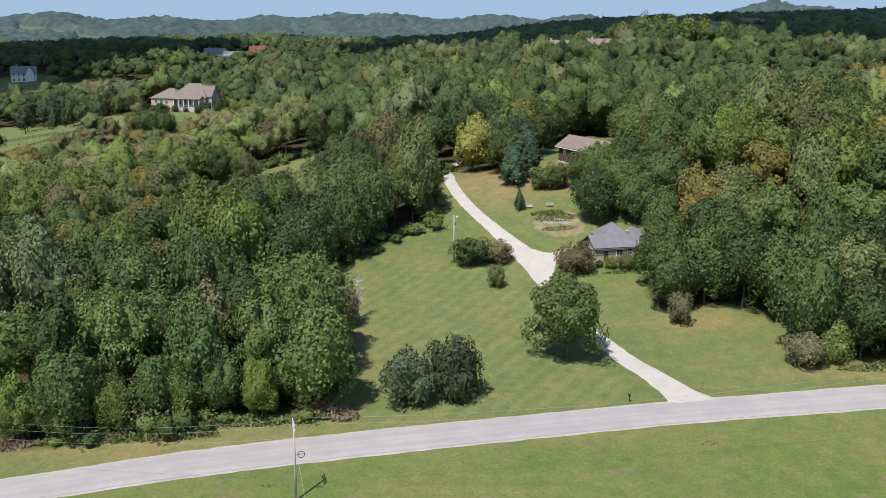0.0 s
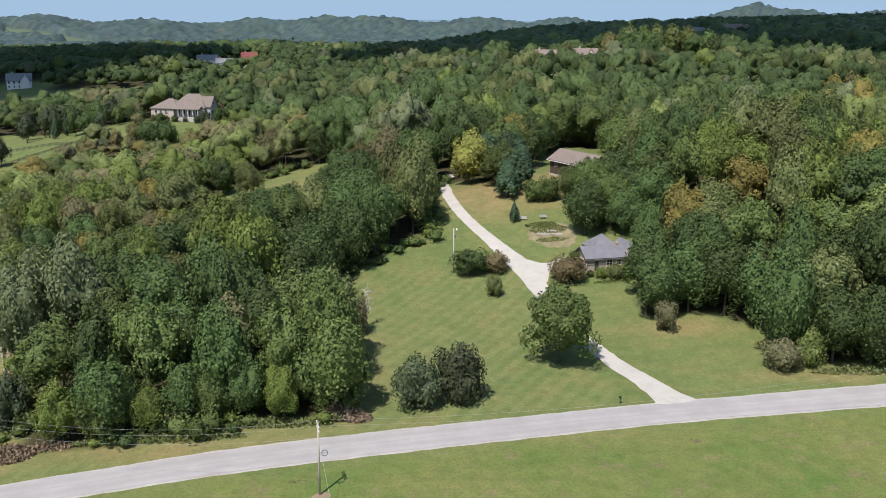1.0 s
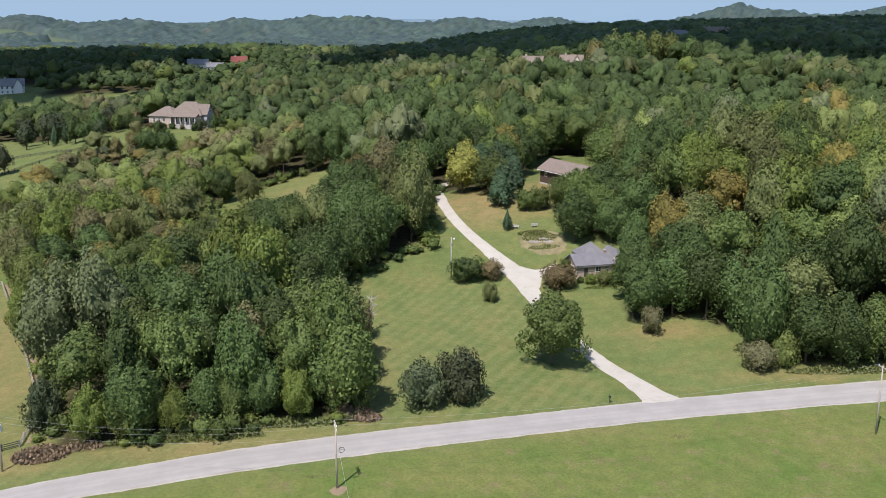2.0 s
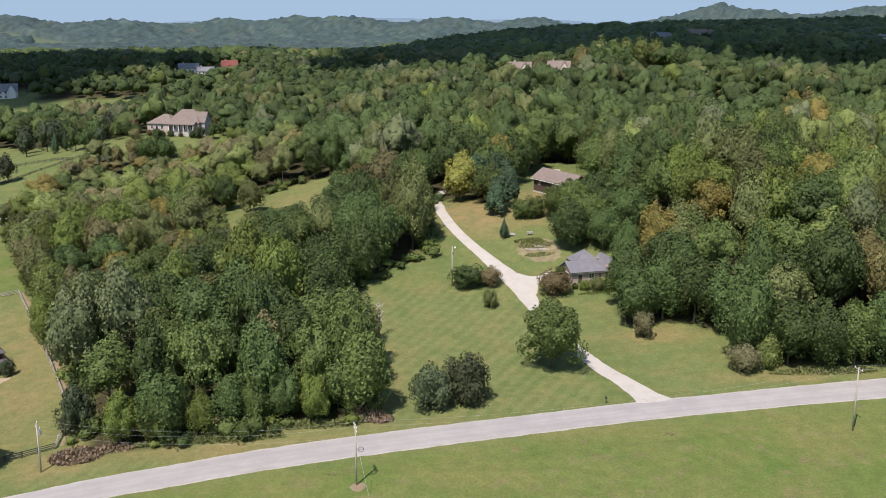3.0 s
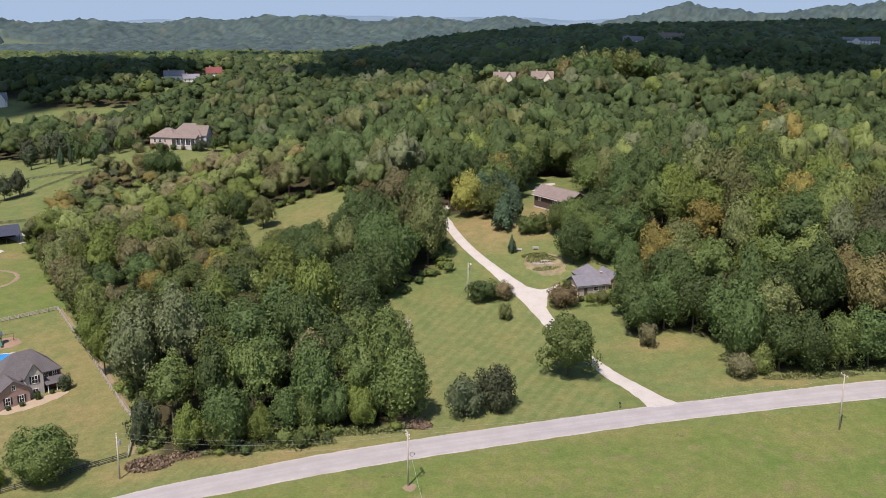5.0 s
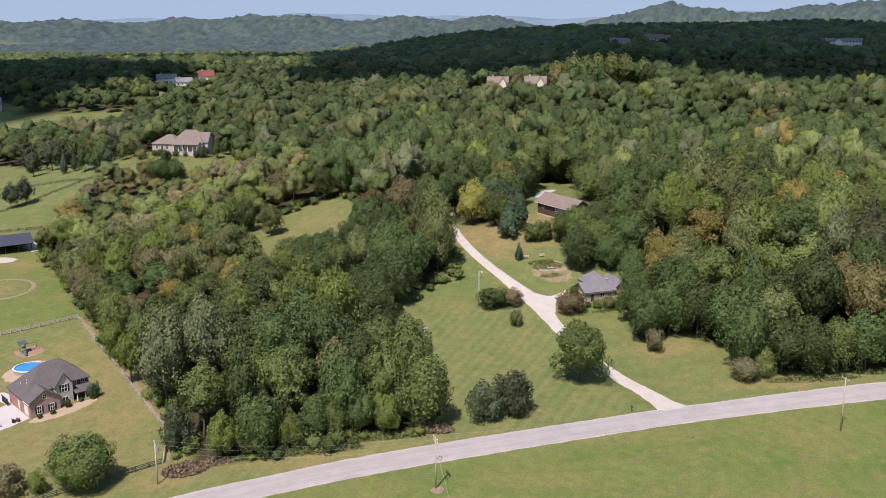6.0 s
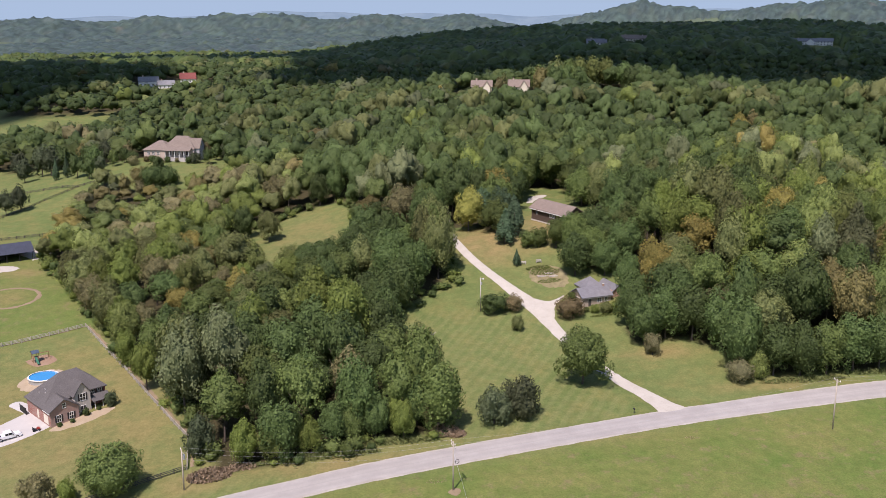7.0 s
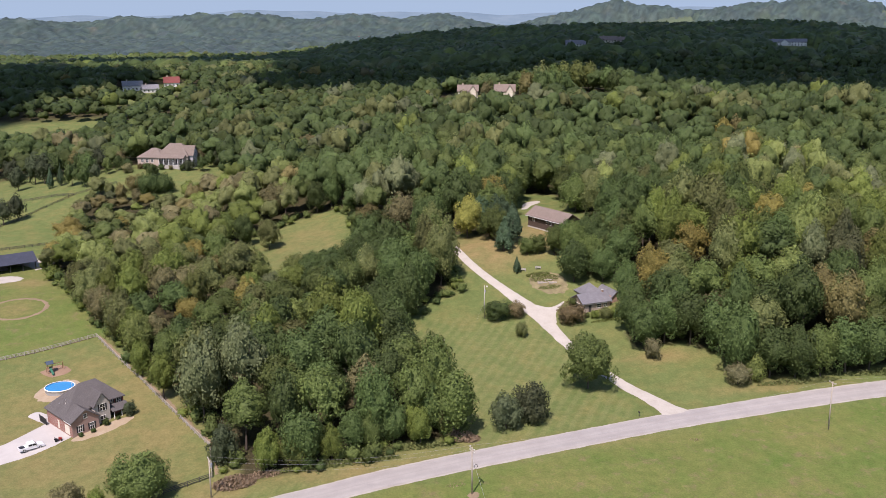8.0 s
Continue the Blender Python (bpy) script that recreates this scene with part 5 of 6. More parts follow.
def flat_patch(name, label, category, outline, mat, lift=0.07, wob=0.25):
    """A patch of ground cover with a soft, uneven rim."""
    pts = smooth_line([(*p,) for p in outline] + [outline[0]], 0.8)[:-1]
    c = pts.mean(0)
    rnd = random.Random(len(pts))
    v, f, n = [], [], len(pts)
    for s in (1.0, 0.66, 0.33):
        for p in pts:
            q = c + (p - c) * s + (np.array([rnd.uniform(-wob, wob), rnd.uniform(-wob, wob)]) if s == 1.0 else 0)
            v.append((q[0], q[1], gz(*q) + (lift if s < 1 else lift * 0.3)))
    v.append((c[0], c[1], gz(*c) + lift))
    for r in range(2):
        f += [(r * n + i, r * n + (i + 1) % n, (r + 1) * n + (i + 1) % n, (r + 1) * n + i) for i in range(n)]
    f += [(2 * n + i, 2 * n + (i + 1) % n, 3 * n) for i in range(n)]
    me = bpy.data.meshes.new(name)
    me.from_pydata(v, [], f)
    me.materials.append(mat)
    me.shade_smooth()
    return tagged(new(name, me), label, category, kind="structure")


flat_patch("driveway", "pale concrete drive beside the brick house", "driveway", [(-107.6, 161.0), (-112.5, 156.2), (-118, 152.5), (-135, 145), (-150, 140), (-152, 150), (-135, 156), (-121, 163.5), (-114.5, 171.8), (-110.5, 166.5)], CONCRETE, 0.06, 0.1)
flat_patch("pavement", "narrow pale concrete pad by the garage wall", "pavement", [(-113.5, 168.0), (-119.5, 174.0), (-121.5, 176.5), (-119.0, 178.0), (-112.5, 171.0)], CONCRETE, 0.05, 0.05)
flat_patch("garden_bed", "sandy bare planting bed before the brick gable", "garden bed", [(-107.5, 158.6), (-104.5, 158.0), (-99.0, 160.3), (-95.0, 163.8), (-93.5, 166.5), (-96.5, 167.0), (-100.5, 165.0), (-106.6, 160.8)], SAND, 0.06, 0.2)
flat_patch("pool_surround", "bare sandy ground round the pool", "sand", [(-120.6, 184.4), (-122.6, 189.0), (-120.2, 194.0), (-115.4, 195.6), (-111.5, 192.6), (-112, 186), (-117, 183)], SAND, 0.05, 0.4)
flat_patch("play_bed", "orange bark-chip bed under the play set", "garden bed", [(-124.3, 202.2), (-120.2, 198.3), (-115.6, 201.2), (-119.8, 205.8)], MULCH, 0.06, 0.15)


def pool():
    root = thing("pool", "round above-ground swimming pool with a white rim", "pool", pose(-116.4, 190.2, gz(-117, 190) - 0.3))
    n, R, h = 40, 3.8, 1.25
    ring = lambda r, z: [(r * math.cos(2 * math.pi * i / n), r * math.sin(2 * math.pi * i / n), z) for i in range(n)]
    b = Build()
    prof = [(R, 0.0), (R, h), (R - 0.08, h), (R - 0.08, 0.0)]
    b.add(sum([ring(r, z) for r, z in prof], []), [(k * n + i, k * n + (i + 1) % n, (k + 1) * n + (i + 1) % n, (k + 1) * n + i) for k in range(3) for i in range(n)])
    part("wall", b, STEEL, root)
    b = Build()
    prof = [(R - 0.1, h), (R + 0.22, h - 0.05), (R + 0.22, h + 0.05), (R - 0.1, h + 0.1)]
    b.add(sum([ring(r, z) for r, z in prof], []), [(k % 4 * n + i, k % 4 * n + (i + 1) % n, (k + 1) % 4 * n + (i + 1) % n, (k + 1) % 4 * n + i) for k in range(4) for i in range(n)])
    part("rim", b, WHITE, root, "white rim")
    part("water", Build().add(ring(R - 0.09, h - 0.12), [tuple(range(n))]), WATER, root, "clear blue water")
    lad = part("ladder", Build().tube([(3.1, -0.3, h - 0.4), (3.2, -0.3, h + 0.9), (4.2, -0.3, h + 0.9), (4.6, -0.3, 0)], [0.04] * 4, 6).tube([(3.1, 0.3, h - 0.4), (3.2, 0.3, h + 0.9), (4.2, 0.3, h + 0.9), (4.6, 0.3, 0)], [0.04] * 4, 6), STEEL, root)
    for z in (0.3, 0.65, 1.0):
        part("step", Build().box(4.15, -0.3, z, 4.45, 0.3, z + 0.05), WHITE, lad)


pool()


def play_set():
    root = thing("play_set", "cedar climbing frame with a slate canopy and green slide", "play set", at(-120.3, 202.0, 30))
    for x, y in ((-1.9, -0.7), (-0.5, -0.7), (-1.9, 0.7), (-0.5, 0.7)):
        part("post", Build().box(x - 0.06, y - 0.06, -0.1, x + 0.06, y + 0.06, 2.7), PLAYWOOD, root)
    part("deck", Build().box(-2.0, -0.8, 1.3, -0.4, 0.8, 1.4), PLAYWOOD, root)
    b = Build()
    slab(b, [(-2.2, -1.0, 2.6), (-0.2, -1.0, 2.6), (-0.2, 0, 3.3), (-2.2, 0, 3.3)], 0.06)
    slab(b, [(-2.2, 0, 3.3), (-0.2, 0, 3.3), (-0.2, 1.0, 2.6), (-2.2, 1.0, 2.6)], 0.06)
    part("canopy", b, BLUECANVAS, root)
    b = Build()
    slab(b, [(-1.5, -0.8, 1.45), (-0.9, -0.8, 1.45), (-0.9, -2.9, 0.15), (-1.5, -2.9, 0.15)], 0.12)
    part("slide", b, GREENPLASTIC, root)
    part("swing_beam", Build().box(-0.4, -0.06, 2.2, 2.6, 0.06, 2.34), PLAYWOOD, root)
    for s in (-0.8, 0.8):
        part("swing_leg", Build().tube([(2.5, 0, 2.3), (2.5, s, -0.1)], [0.06, 0.06], 6), PLAYWOOD, root)
    for x in (0.5, 1.6):
        seat = part("swing", Build().box(x - 0.25, -0.1, 0.55, x + 0.25, 0.1, 0.6), BLACK, root)
        for s in (-0.22, 0.22):
            part("chain", Build().tube([(x + s, 0, 0.58), (x + s, 0, 2.22)], [0.012, 0.012], 4), STEEL, seat)


play_set()


def pickup():
    root = thing("pickup_truck", "white crew-cab pickup parked on the concrete drive", "truck", at(-116.2, 157.2, 29, 0.06))
    side = [(-2.85, 0.45), (-2.85, 1.05), (-0.95, 1.1), (-0.85, 1.75), (0.75, 1.78), (1.35, 1.15), (2.6, 1.05), (2.85, 0.85), (2.85, 0.45)]
    body = part("body", Build().prism([(x, -0.95, z) for x, z in side], (0, 1.9, 0)), CARWHITE, root)
    part("bed", Build().box(-2.75, -0.8, 1.06, -1.0, 0.8, 1.085), BLACK, body, "dark open load bed")
    for s in (-1, 1):
        y0, y1 = sorted((s * 0.951, s * 0.966))
        for x0, x1, z0, z1 in ((-0.72, -0.02, 1.2, 1.66), (0.08, 0.82, 1.2, 1.66)):
            part("side_window", Build().box(x0, y0, z0, x1, y1, z1), GLASS, body)
        part("mirror", Build().box(0.85, s * 1.08 - 0.12, 1.18, 1.0, s * 1.08 + 0.12, 1.36), BLACK, body)
        part("headlight", Build().box(2.84, s * 0.72 - 0.2, 0.78, 2.87, s * 0.72 + 0.2, 0.98), STEEL, body)
        for x in (-1.8, 1.85):
            wheel = part("wheel", Build().tube([(x, s * 0.98, 0.39), (x, s * 0.72, 0.39)], [0.39, 0.39], 18), RUBBER, root)
            part("rim", Build().tube([(x, s * 0.995, 0.39), (x, s * 0.97, 0.39)], [0.24, 0.25], 14), STEEL, wheel)
    b = Build()
    slab(b, [(0.80, -0.8, 1.74), (0.80, 0.8, 1.74), (1.33, 0.85, 1.2), (1.33, -0.85, 1.2)], 0.02)
    part("windscreen", b, GLASS, body)


pickup()


def patio_things():
    screen = thing("privacy_screen", "black slatted privacy screen beside the garage wall", "screen", at(-116.6, 171.2, 126, 0.05))
    for i in range(9):
        part("slat", Build().box(-2.0, -0.03, 0.1 + i * 0.19, 2.0, 0.03, 0.25 + i * 0.19), BLACK, screen)
    for x in (-2.0, 0.0, 2.0):
        part("post", Build().box(x - 0.05, -0.09, -0.1, x + 0.05, -0.031, 1.9), BLACK, screen)
    for k, (x, y) in enumerate(((-114.6, 172.6), (-113.6, 171.4), (-112.6, 168.6))):
        seat = thing("patio_chair", "white plastic patio chair by the garage wall", "chair", at(x, y, 30 + 50 * k, 0.06), "patio chairs")
        part("seat", Build().box(-0.28, -0.28, 0.4, 0.28, 0.28, 0.46), WHITE, seat)
        part("backrest", Build().box(-0.28, 0.24, 0.46, 0.28, 0.3, 0.95), WHITE, seat)
        for dx in (-0.25, 0.25):
            for dy in (-0.25, 0.25):
                part("leg", Build().box(dx - 0.025, dy - 0.025, 0, dx + 0.025, dy + 0.025, 0.4), WHITE, seat)
    bin_ = thing("storage_box", "pale plastic storage box against the brick wall", "box", at(-110.6, 166.2, 36, 0.05))
    part("body", Build().box(-0.6, -0.35, 0, 0.6, 0.35, 0.7), CREAM, bin_)
    part("lid", Build().box(-0.63, -0.38, 0.7, 0.63, 0.38, 0.78), WHITE, bin_)


patio_things()


def mower():
    root = thing("riding_mower", "small red riding mower standing on the concrete drive", "mower", at(-110.6, 159.8, 20, 0.06))
    part("hood", Build().prism([(0.1, -0.3, 0.35), (0.95, -0.3, 0.35), (0.95, -0.3, 0.7), (0.2, -0.3, 0.85)], (0, 0.6, 0)), REDPAINT, root)
    part("deck", Build().box(-0.75, -0.5, 0.22, 0.15, 0.5, 0.4), BLACK, root)
    part("seat", Build().prism([(-0.7, -0.22, 0.55), (-0.25, -0.22, 0.55), (-0.25, -0.22, 0.65), (-0.6, -0.22, 0.68), (-0.7, -0.22, 1.05), (-0.8, -0.22, 1.05)], (0, 0.44, 0)), BLACK, root)
    for x, r in ((-0.55, 0.28), (0.75, 0.2)):
        for s in (-0.5, 0.5):
            part("wheel", Build().tube([(x, s - 0.1, r), (x, s + 0.1, r)], [r, r], 12), RUBBER, root)


mower()
for x, y, h, sp in ((-105.3, 160.2, 1.2, 1.1), (-102.6, 161.6, 1.2, 1.1), (-99.9, 164.2, 2.3, 0.7), (-97.4, 166.6, 1.1, 1.0)):
    tree(x, y, h, "bush", "deep", sp, "clipped evergreen foundation shrub before the brick wall", "shrub", "foundation shrubs", "shrub")
tree(-94.8, 167.6, 4.0, "bush", "dark", 0.78, "tall dark evergreen at the porch corner", "shrub", category="shrub")


def cottage():
    root = thing("cottage", "tan-brick cottage with grey standing-seam metal roofs", "house", pose(31.4, 196.0, 2.4, 0, 0, 13))
    front = part("front_block", gable_body(0, 9.2, 0, 6.4, 2.7, 4.5, "x"), TANBRICK, root)
    part("rear_block", gable_body(4.2, 10.2, 6.45, 12.0, 3.0, 3.1, "x"), TANBRICK, root)
    gable_roof(root, 0, 9.2, 0, 6.4, 2.7, 4.5, METALROOF, 0.5)
    hip_roof(root, 4.2, 10.2, 6.0, 12.2, 3.1, 6.0, 3.4, METALROOF, 0.4)
    part("side_block", gable_body(9.3, 14.2, 1.0, 6.3, 2.7, 4.5, "y"), TANBRICK, root)
    gable_roof(root, 9.75, 14.2, 0.9, 9.2, 2.7, 4.7, METALROOF, 0.35, "y")
    vent = part("roof_vent", Build().box(8.0, 2.8, 3.9, 8.5, 3.4, 5.1), TANBRICK, root, "short tan-brick flue")
    part("cap", Build().box(7.95, 2.75, 5.1, 8.55, 3.45, 5.2), CONCRETE, vent)
    door = part("door", Build().box(1.9, -0.07, -0.3, 2.8, -0.003, 1.9), DARKWOOD, front, "dark timber door")
    part("door_frame", Build().box(1.78, -0.05, 1.9, 2.92, -0.003, 2.02), WHITE, door)
    window(front, 5.4, 1.4, 1.3, 1.1, 0.0)
    window(front, 7.6, 1.4, 0.9, 1.1, 0.0)
    part("downspout", Build().tube([(-0.06, -0.1, -0.9), (-0.06, -0.1, 2.4)], [0.07, 0.07], 6), WHITE, root, "white downspout")
    left = turned(0, 6.4, -90)
    bay = part("garage_door", Build().box(1.7, -0.06, -0.3, 4.6, -0.003, 1.9, left), DARKWOOD, front, "dark timber garage door")
    part("lintel", Build().box(1.5, -0.08, 1.9, 4.8, -0.003, 2.1, left), CREAM, bay)
    part("fascia", Build().box(-0.5, -0.62, 2.27, 9.6, -0.55, 2.37), STEEL, root)


cottage()
for x, y, h, leaf in ((34.2, 192.8, 2.6, "lime"), (37.2, 192.0, 3.6, "olive"), (39.6, 192.4, 3.0, "lime"), (32.0, 193.8, 1.6, "green"), (29.6, 200.5, 3.0, "green")):
    tree(x, y, h, "bush", leaf, 1.0, "leafy shrub against the cottage wall", "shrub", "cottage shrubs", "shrub")


def log_house():
    root = thing("log_house", "long dark log house with a brown shingled roof on the rise", "house", pose(31.4, 264.4, 14.8, 0, 0, -64))
    body = part("log_wall", gable_body(0, 18.5, 0, 7.6, 3.2, 5.6, "x"), LOGS, root)
    gable_roof(root, 0, 18.5, 0, 7.6, 3.2, 5.6, ROOF_BROWN, 0.7)
    for x in (3.0, 10.4, 12.0):
        window(body, x, 1.7, 1.0, 1.3, 0.0)
    side = turned(18.5, 0, 90)
    for x in (2.0, 5.4):
        window(body, x, 1.7, 1.0, 1.3, 0.0, side)
    part("foundation", Build().box(-0.1, -0.12, -1.6, 18.6, -0.003, -1.05), CONCRETE, root, "pale concrete foundation")
    part("gutter", Build().box(-0.7, -0.85, 2.6, 19.2, -0.74, 2.75), WHITE, root)


log_house()


def tan_house():
    root = thing("tan_roofed_house", "large pale brick house with a hipped tan roof on its lawn", "house", pose(-127.2, 428.6, 15.2, 0, 0, -15))
    left = part("west_wing", gable_body(0, 11, 0.4, 13.5, 3.2, 3.4, "x", -4), LIGHTBRICK, root)
    main = part("main_block", gable_body(9.0, 25, 2.4, 15, 3.6, 3.8, "x", -4), LIGHTBRICK, root)
    hip_roof(root, 0, 13, 0.4, 13.5, 3.3, 7.2, 6.0, ROOF_TAN, 0.5, name="west_roof")
    hip_roof(root, 9.0, 25, 2.4, 15, 3.7, 9.4, 5.5, ROOF_TAN, 0.5)
    wing = part("gable_wing", gable_body(19.0, 27.2, 4.0, 11.0, 4.2, 8.4, "x", -4), GREYSIDING, root, "pale grey gabled wing")
    gable_roof(root, 19.0, 27.2, 4.0, 11.0, 4.2, 8.4, ROOF_TAN, 0.4, name="gable_roof")
    side = turned(27.2, 4.0, 90)
    for x, z, w, h in ((1.8, 1.8, 1.2, 1.6), (5.2, 1.8, 1.2, 1.6), (3.5, 5.4, 1.0, 1.3)):
        window(wing, x, z, w, h, 0.0, side)
    for x in (2.5, 5.0, 7.5):
        window(left, x, 1.6, 1.2, 1.5, 0.4)
    for x in (12.6, 15.0, 17.4, 21.5):
        window(main, x, 1.6, 1.3, 2.2, 2.4)
    part("front_door", Build().box(19.0, 2.33, -0.4, 20.1, 2.397, 2.2), BLACK, main, "dark front door")
    for x in (11.4, 13.8, 16.2, 18.6, 21.0, 23.4):
        part("column", Build().tube([(x, -0.6, -0.6), (x, -0.6, 3.1)], [0.2, 0.17], 10), WHITE, root)
    b = Build()
    slab(b, [(10.6, -1.2, 3.0), (24.2, -1.2, 3.0), (24.2, 2.4, 4.4), (10.6, 2.4, 4.4)])
    part("porch_roof", b, ROOF_TAN, root)
    part("porch_floor", Build().box(11.05, -1.0, -4, 24.2, 2.35, -0.4), CONCRETE, root)


tan_house()
for x, y, h, leaf in ((-125.5, 426.4, 3.0, "rust"), (-122.5, 425.0, 3.4, "deep"), (-119.0, 423.6, 2.6, "rust"), (-115.0, 422.0, 3.0, "deep"), (-110.5, 421.6, 2.4, "dun"), (-101.5, 420.5, 5.5, "dark"), (-104.8, 419.8, 3.4, "deep")):
    tree(x, y, h, "bush", leaf, 1.0, "%s rounded shrub before the pale house" % WORDS[leaf], "shrub", "shrubs before the pale house", "shrub")


def barn():
    root = thing("barn", "open-sided barn under a dark blue metal roof", "barn", pose(-162, 287.5, gz(-155, 290) - 0.2, 0, 0, 27))
    gable_roof(root, 0, 18, 0, 11, 3.4, 5.8, BLUEROOF, 0.6)
    part("back_wall", Build().box(0, 10.8, -0.8, 18, 11, 3.3), BLACK, root)
    part("end_wall", Build().box(0, 0, -0.8, 0.2, 10.8, 3.3), BLACK, root)
    for i in range(5):
        x = 0.3 + i * 4.35
        part("post", Build().box(x - 0.12, 0.0, -0.8, x + 0.12, 0.24, 3.4), DARKWOOD, root)
    part("end_gable", Build().prism([(17.8, 0, 3.0), (17.8, 11, 3.0), (17.8, 5.5, 5.6)], (0.2, 0, 0)), BLUEROOF, root)
    part("hay_store", Build().box(2, 4, -0.5, 9, 10, 1.8), DARKWOOD, root)


barn()
flat_patch("barn_pad", "white gravel apron round the barn", "driveway", [(-146, 294), (-141, 302), (-146, 312), (-158, 306), (-150, 300)], GRAVEL, 0.06, 0.4)
flat_patch("barn_pad", "white gravel apron before the barn", "driveway", [(-166, 276), (-151, 279), (-148, 284), (-154, 287), (-170, 282)], GRAVEL, 0.06, 0.4)
ring_line = np.array([(-141.5 + 8.8 * math.cos(a * math.pi / 30), 250.0 + 9.5 * math.sin(a * math.pi / 30)) for a in range(61)])
band("riding_ring", "worn oval track of bare clay in the paddock", "ground", ring_line, 1.3, 0.06, CLAY, 0.25, 9)


def plain_house(x, y, rz, w, d, wall_h, ridge, wall, roof, label, rows=1, dormer=False, chimney=True):
    root = thing("house", label, "house", at(x, y, rz, -0.4), "houses on the far hills")
    body = part("wall", gable_body(-w / 2, w / 2, 0, d, wall_h, ridge, "x"), wall, root)
    gable_roof(root, -w / 2, w / 2, 0, d, wall_h, ridge, roof, 0.5)
    n = max(2, int(w / 3.2))
    for r in range(rows):
        for i in range(n):
            window(body, -w / 2 + (i + 0.5) * w / n, 1.8 + 2.8 * r, 1.1, 1.5, 0.0)
    if dormer:
        part("front_gable", gable_body(w * 0.08, w * 0.42, -1.5, d * 0.5, wall_h, ridge - 0.3, "y"), wall, root)
        gable_roof(root, w * 0.08, w * 0.42, -1.5, d * 0.5, wall_h, ridge - 0.3, roof, 0.4, "y")
    if chimney:
        part("chimney", Build().box(-w * 0.3, d * 0.45, wall_h, -w * 0.3 + 1.0, d * 0.55, ridge + 1.2), TANBRICK, root)
    return root


plain_house(63.0, 556.0, -12, 13, 9, 5.6, 9.2, CREAM, ROOF_BROWN, "tall cream house with brown roofs on the wooded hilltop", 2, True)
plain_house(84.0, 541.0, -12, 13, 9, 5.6, 9.6, CREAM, ROOF_BROWN, "cream gabled house beside its twin on the hilltop", 2, True)
plain_house(-150.0, 806.0, 8, 13, 10, 4.0, 8.6, SIDING, ROOF_RED, "white house with a red roof among dark woods")
plain_house(-179.0, 782.0, 12, 16, 9, 4.6, 8.2, SIDING, ROOF_GREY, "white house with a grey roof among the woods")
plain_house(-163.0, 769.0, 12, 13, 9, 3.4, 6.6, SIDING, ROOF_GREY, "low white house with a grey roof beside its neighbour")
plain_house(318.0, 1043.0, -18, 20, 11, 6.0, 10.5, CREAM, ROOF_BROWN, "large cream house on the shaded ridge", 2)
plain_house(337.0, 1040.0, -18, 18, 11, 5.6, 9.8, CREAM, ROOF_BROWN, "large cream house beside another on the shaded ridge", 2)
plain_house(270.0, 1012.0, -14, 22, 11, 5.5, 9.5, SIDING, ROOF_GREY, "pale house half hidden on the shaded ridge", 2)
plain_house(535.0, 1052.0, -28, 26, 11, 4.0, 7.6, SIDING, ROOF_GREY, "long white house on a clearing of the dark ridge", 1, True)
plain_house(555.0, 1042.0, -28, 18, 11, 5.4, 9.0, SIDING, ROOF_GREY, "two-storey white house on a clearing of the dark ridge", 2)
plain_house(-287.0, 678.0, 20, 16, 11, 5.8, 10.5, SIDING, ROOF_GREY, "grey-roofed white house beyond the far pasture", 2, True)


for x, y, rz, w, roof in ((-141, 1850, 6, 18, ROOF_GREY), (46, 1786, -4, 20, ROOF_GREY), (-420, 2004, 10, 18, ROOF_BROWN), (115, 2326, 0, 22, ROOF_RED), (-300, 1950, 8, 16, ROOF_GREY)):
    plain_house(x, y, rz, w, 10, 4.2, 8.0, SIDING, roof, "small white farmhouse in a clearing of the far valley", 1, False, False)
flat_patch("driveway", "white gravel turning place before the cottage", "driveway", [(15.8, 204.6), (18.8, 204.2), (22.4, 201.9), (25.2, 202.6), (27.9, 204.3), (27.2, 202.6), (25.2, 200.4), (23.6, 197.6), (22.4, 192.5), (20.2, 191.5), (18.0, 197.0)], GRAVEL, 0.115, 0.06)


flat_patch("driveway", "pale gravel lane end behind the log house", "driveway", [(36.2, 295), (38.5, 294.6), (41.2, 300), (46.5, 306), (45.8, 309), (40, 305.5)], GRAVEL, 0.08, 0.3)


# ---- garden, brush and small things ----
flat_patch("garden_bed", "overgrown vegetable garden of weeds and bare rows", "garden bed", [(20.2, 217.5), (21.5, 212.6), (25, 209.6), (29.6, 209.2), (31.6, 213), (31, 219.5), (27, 222.5), (22, 221.8)], SOIL, 0.06, 0.5)


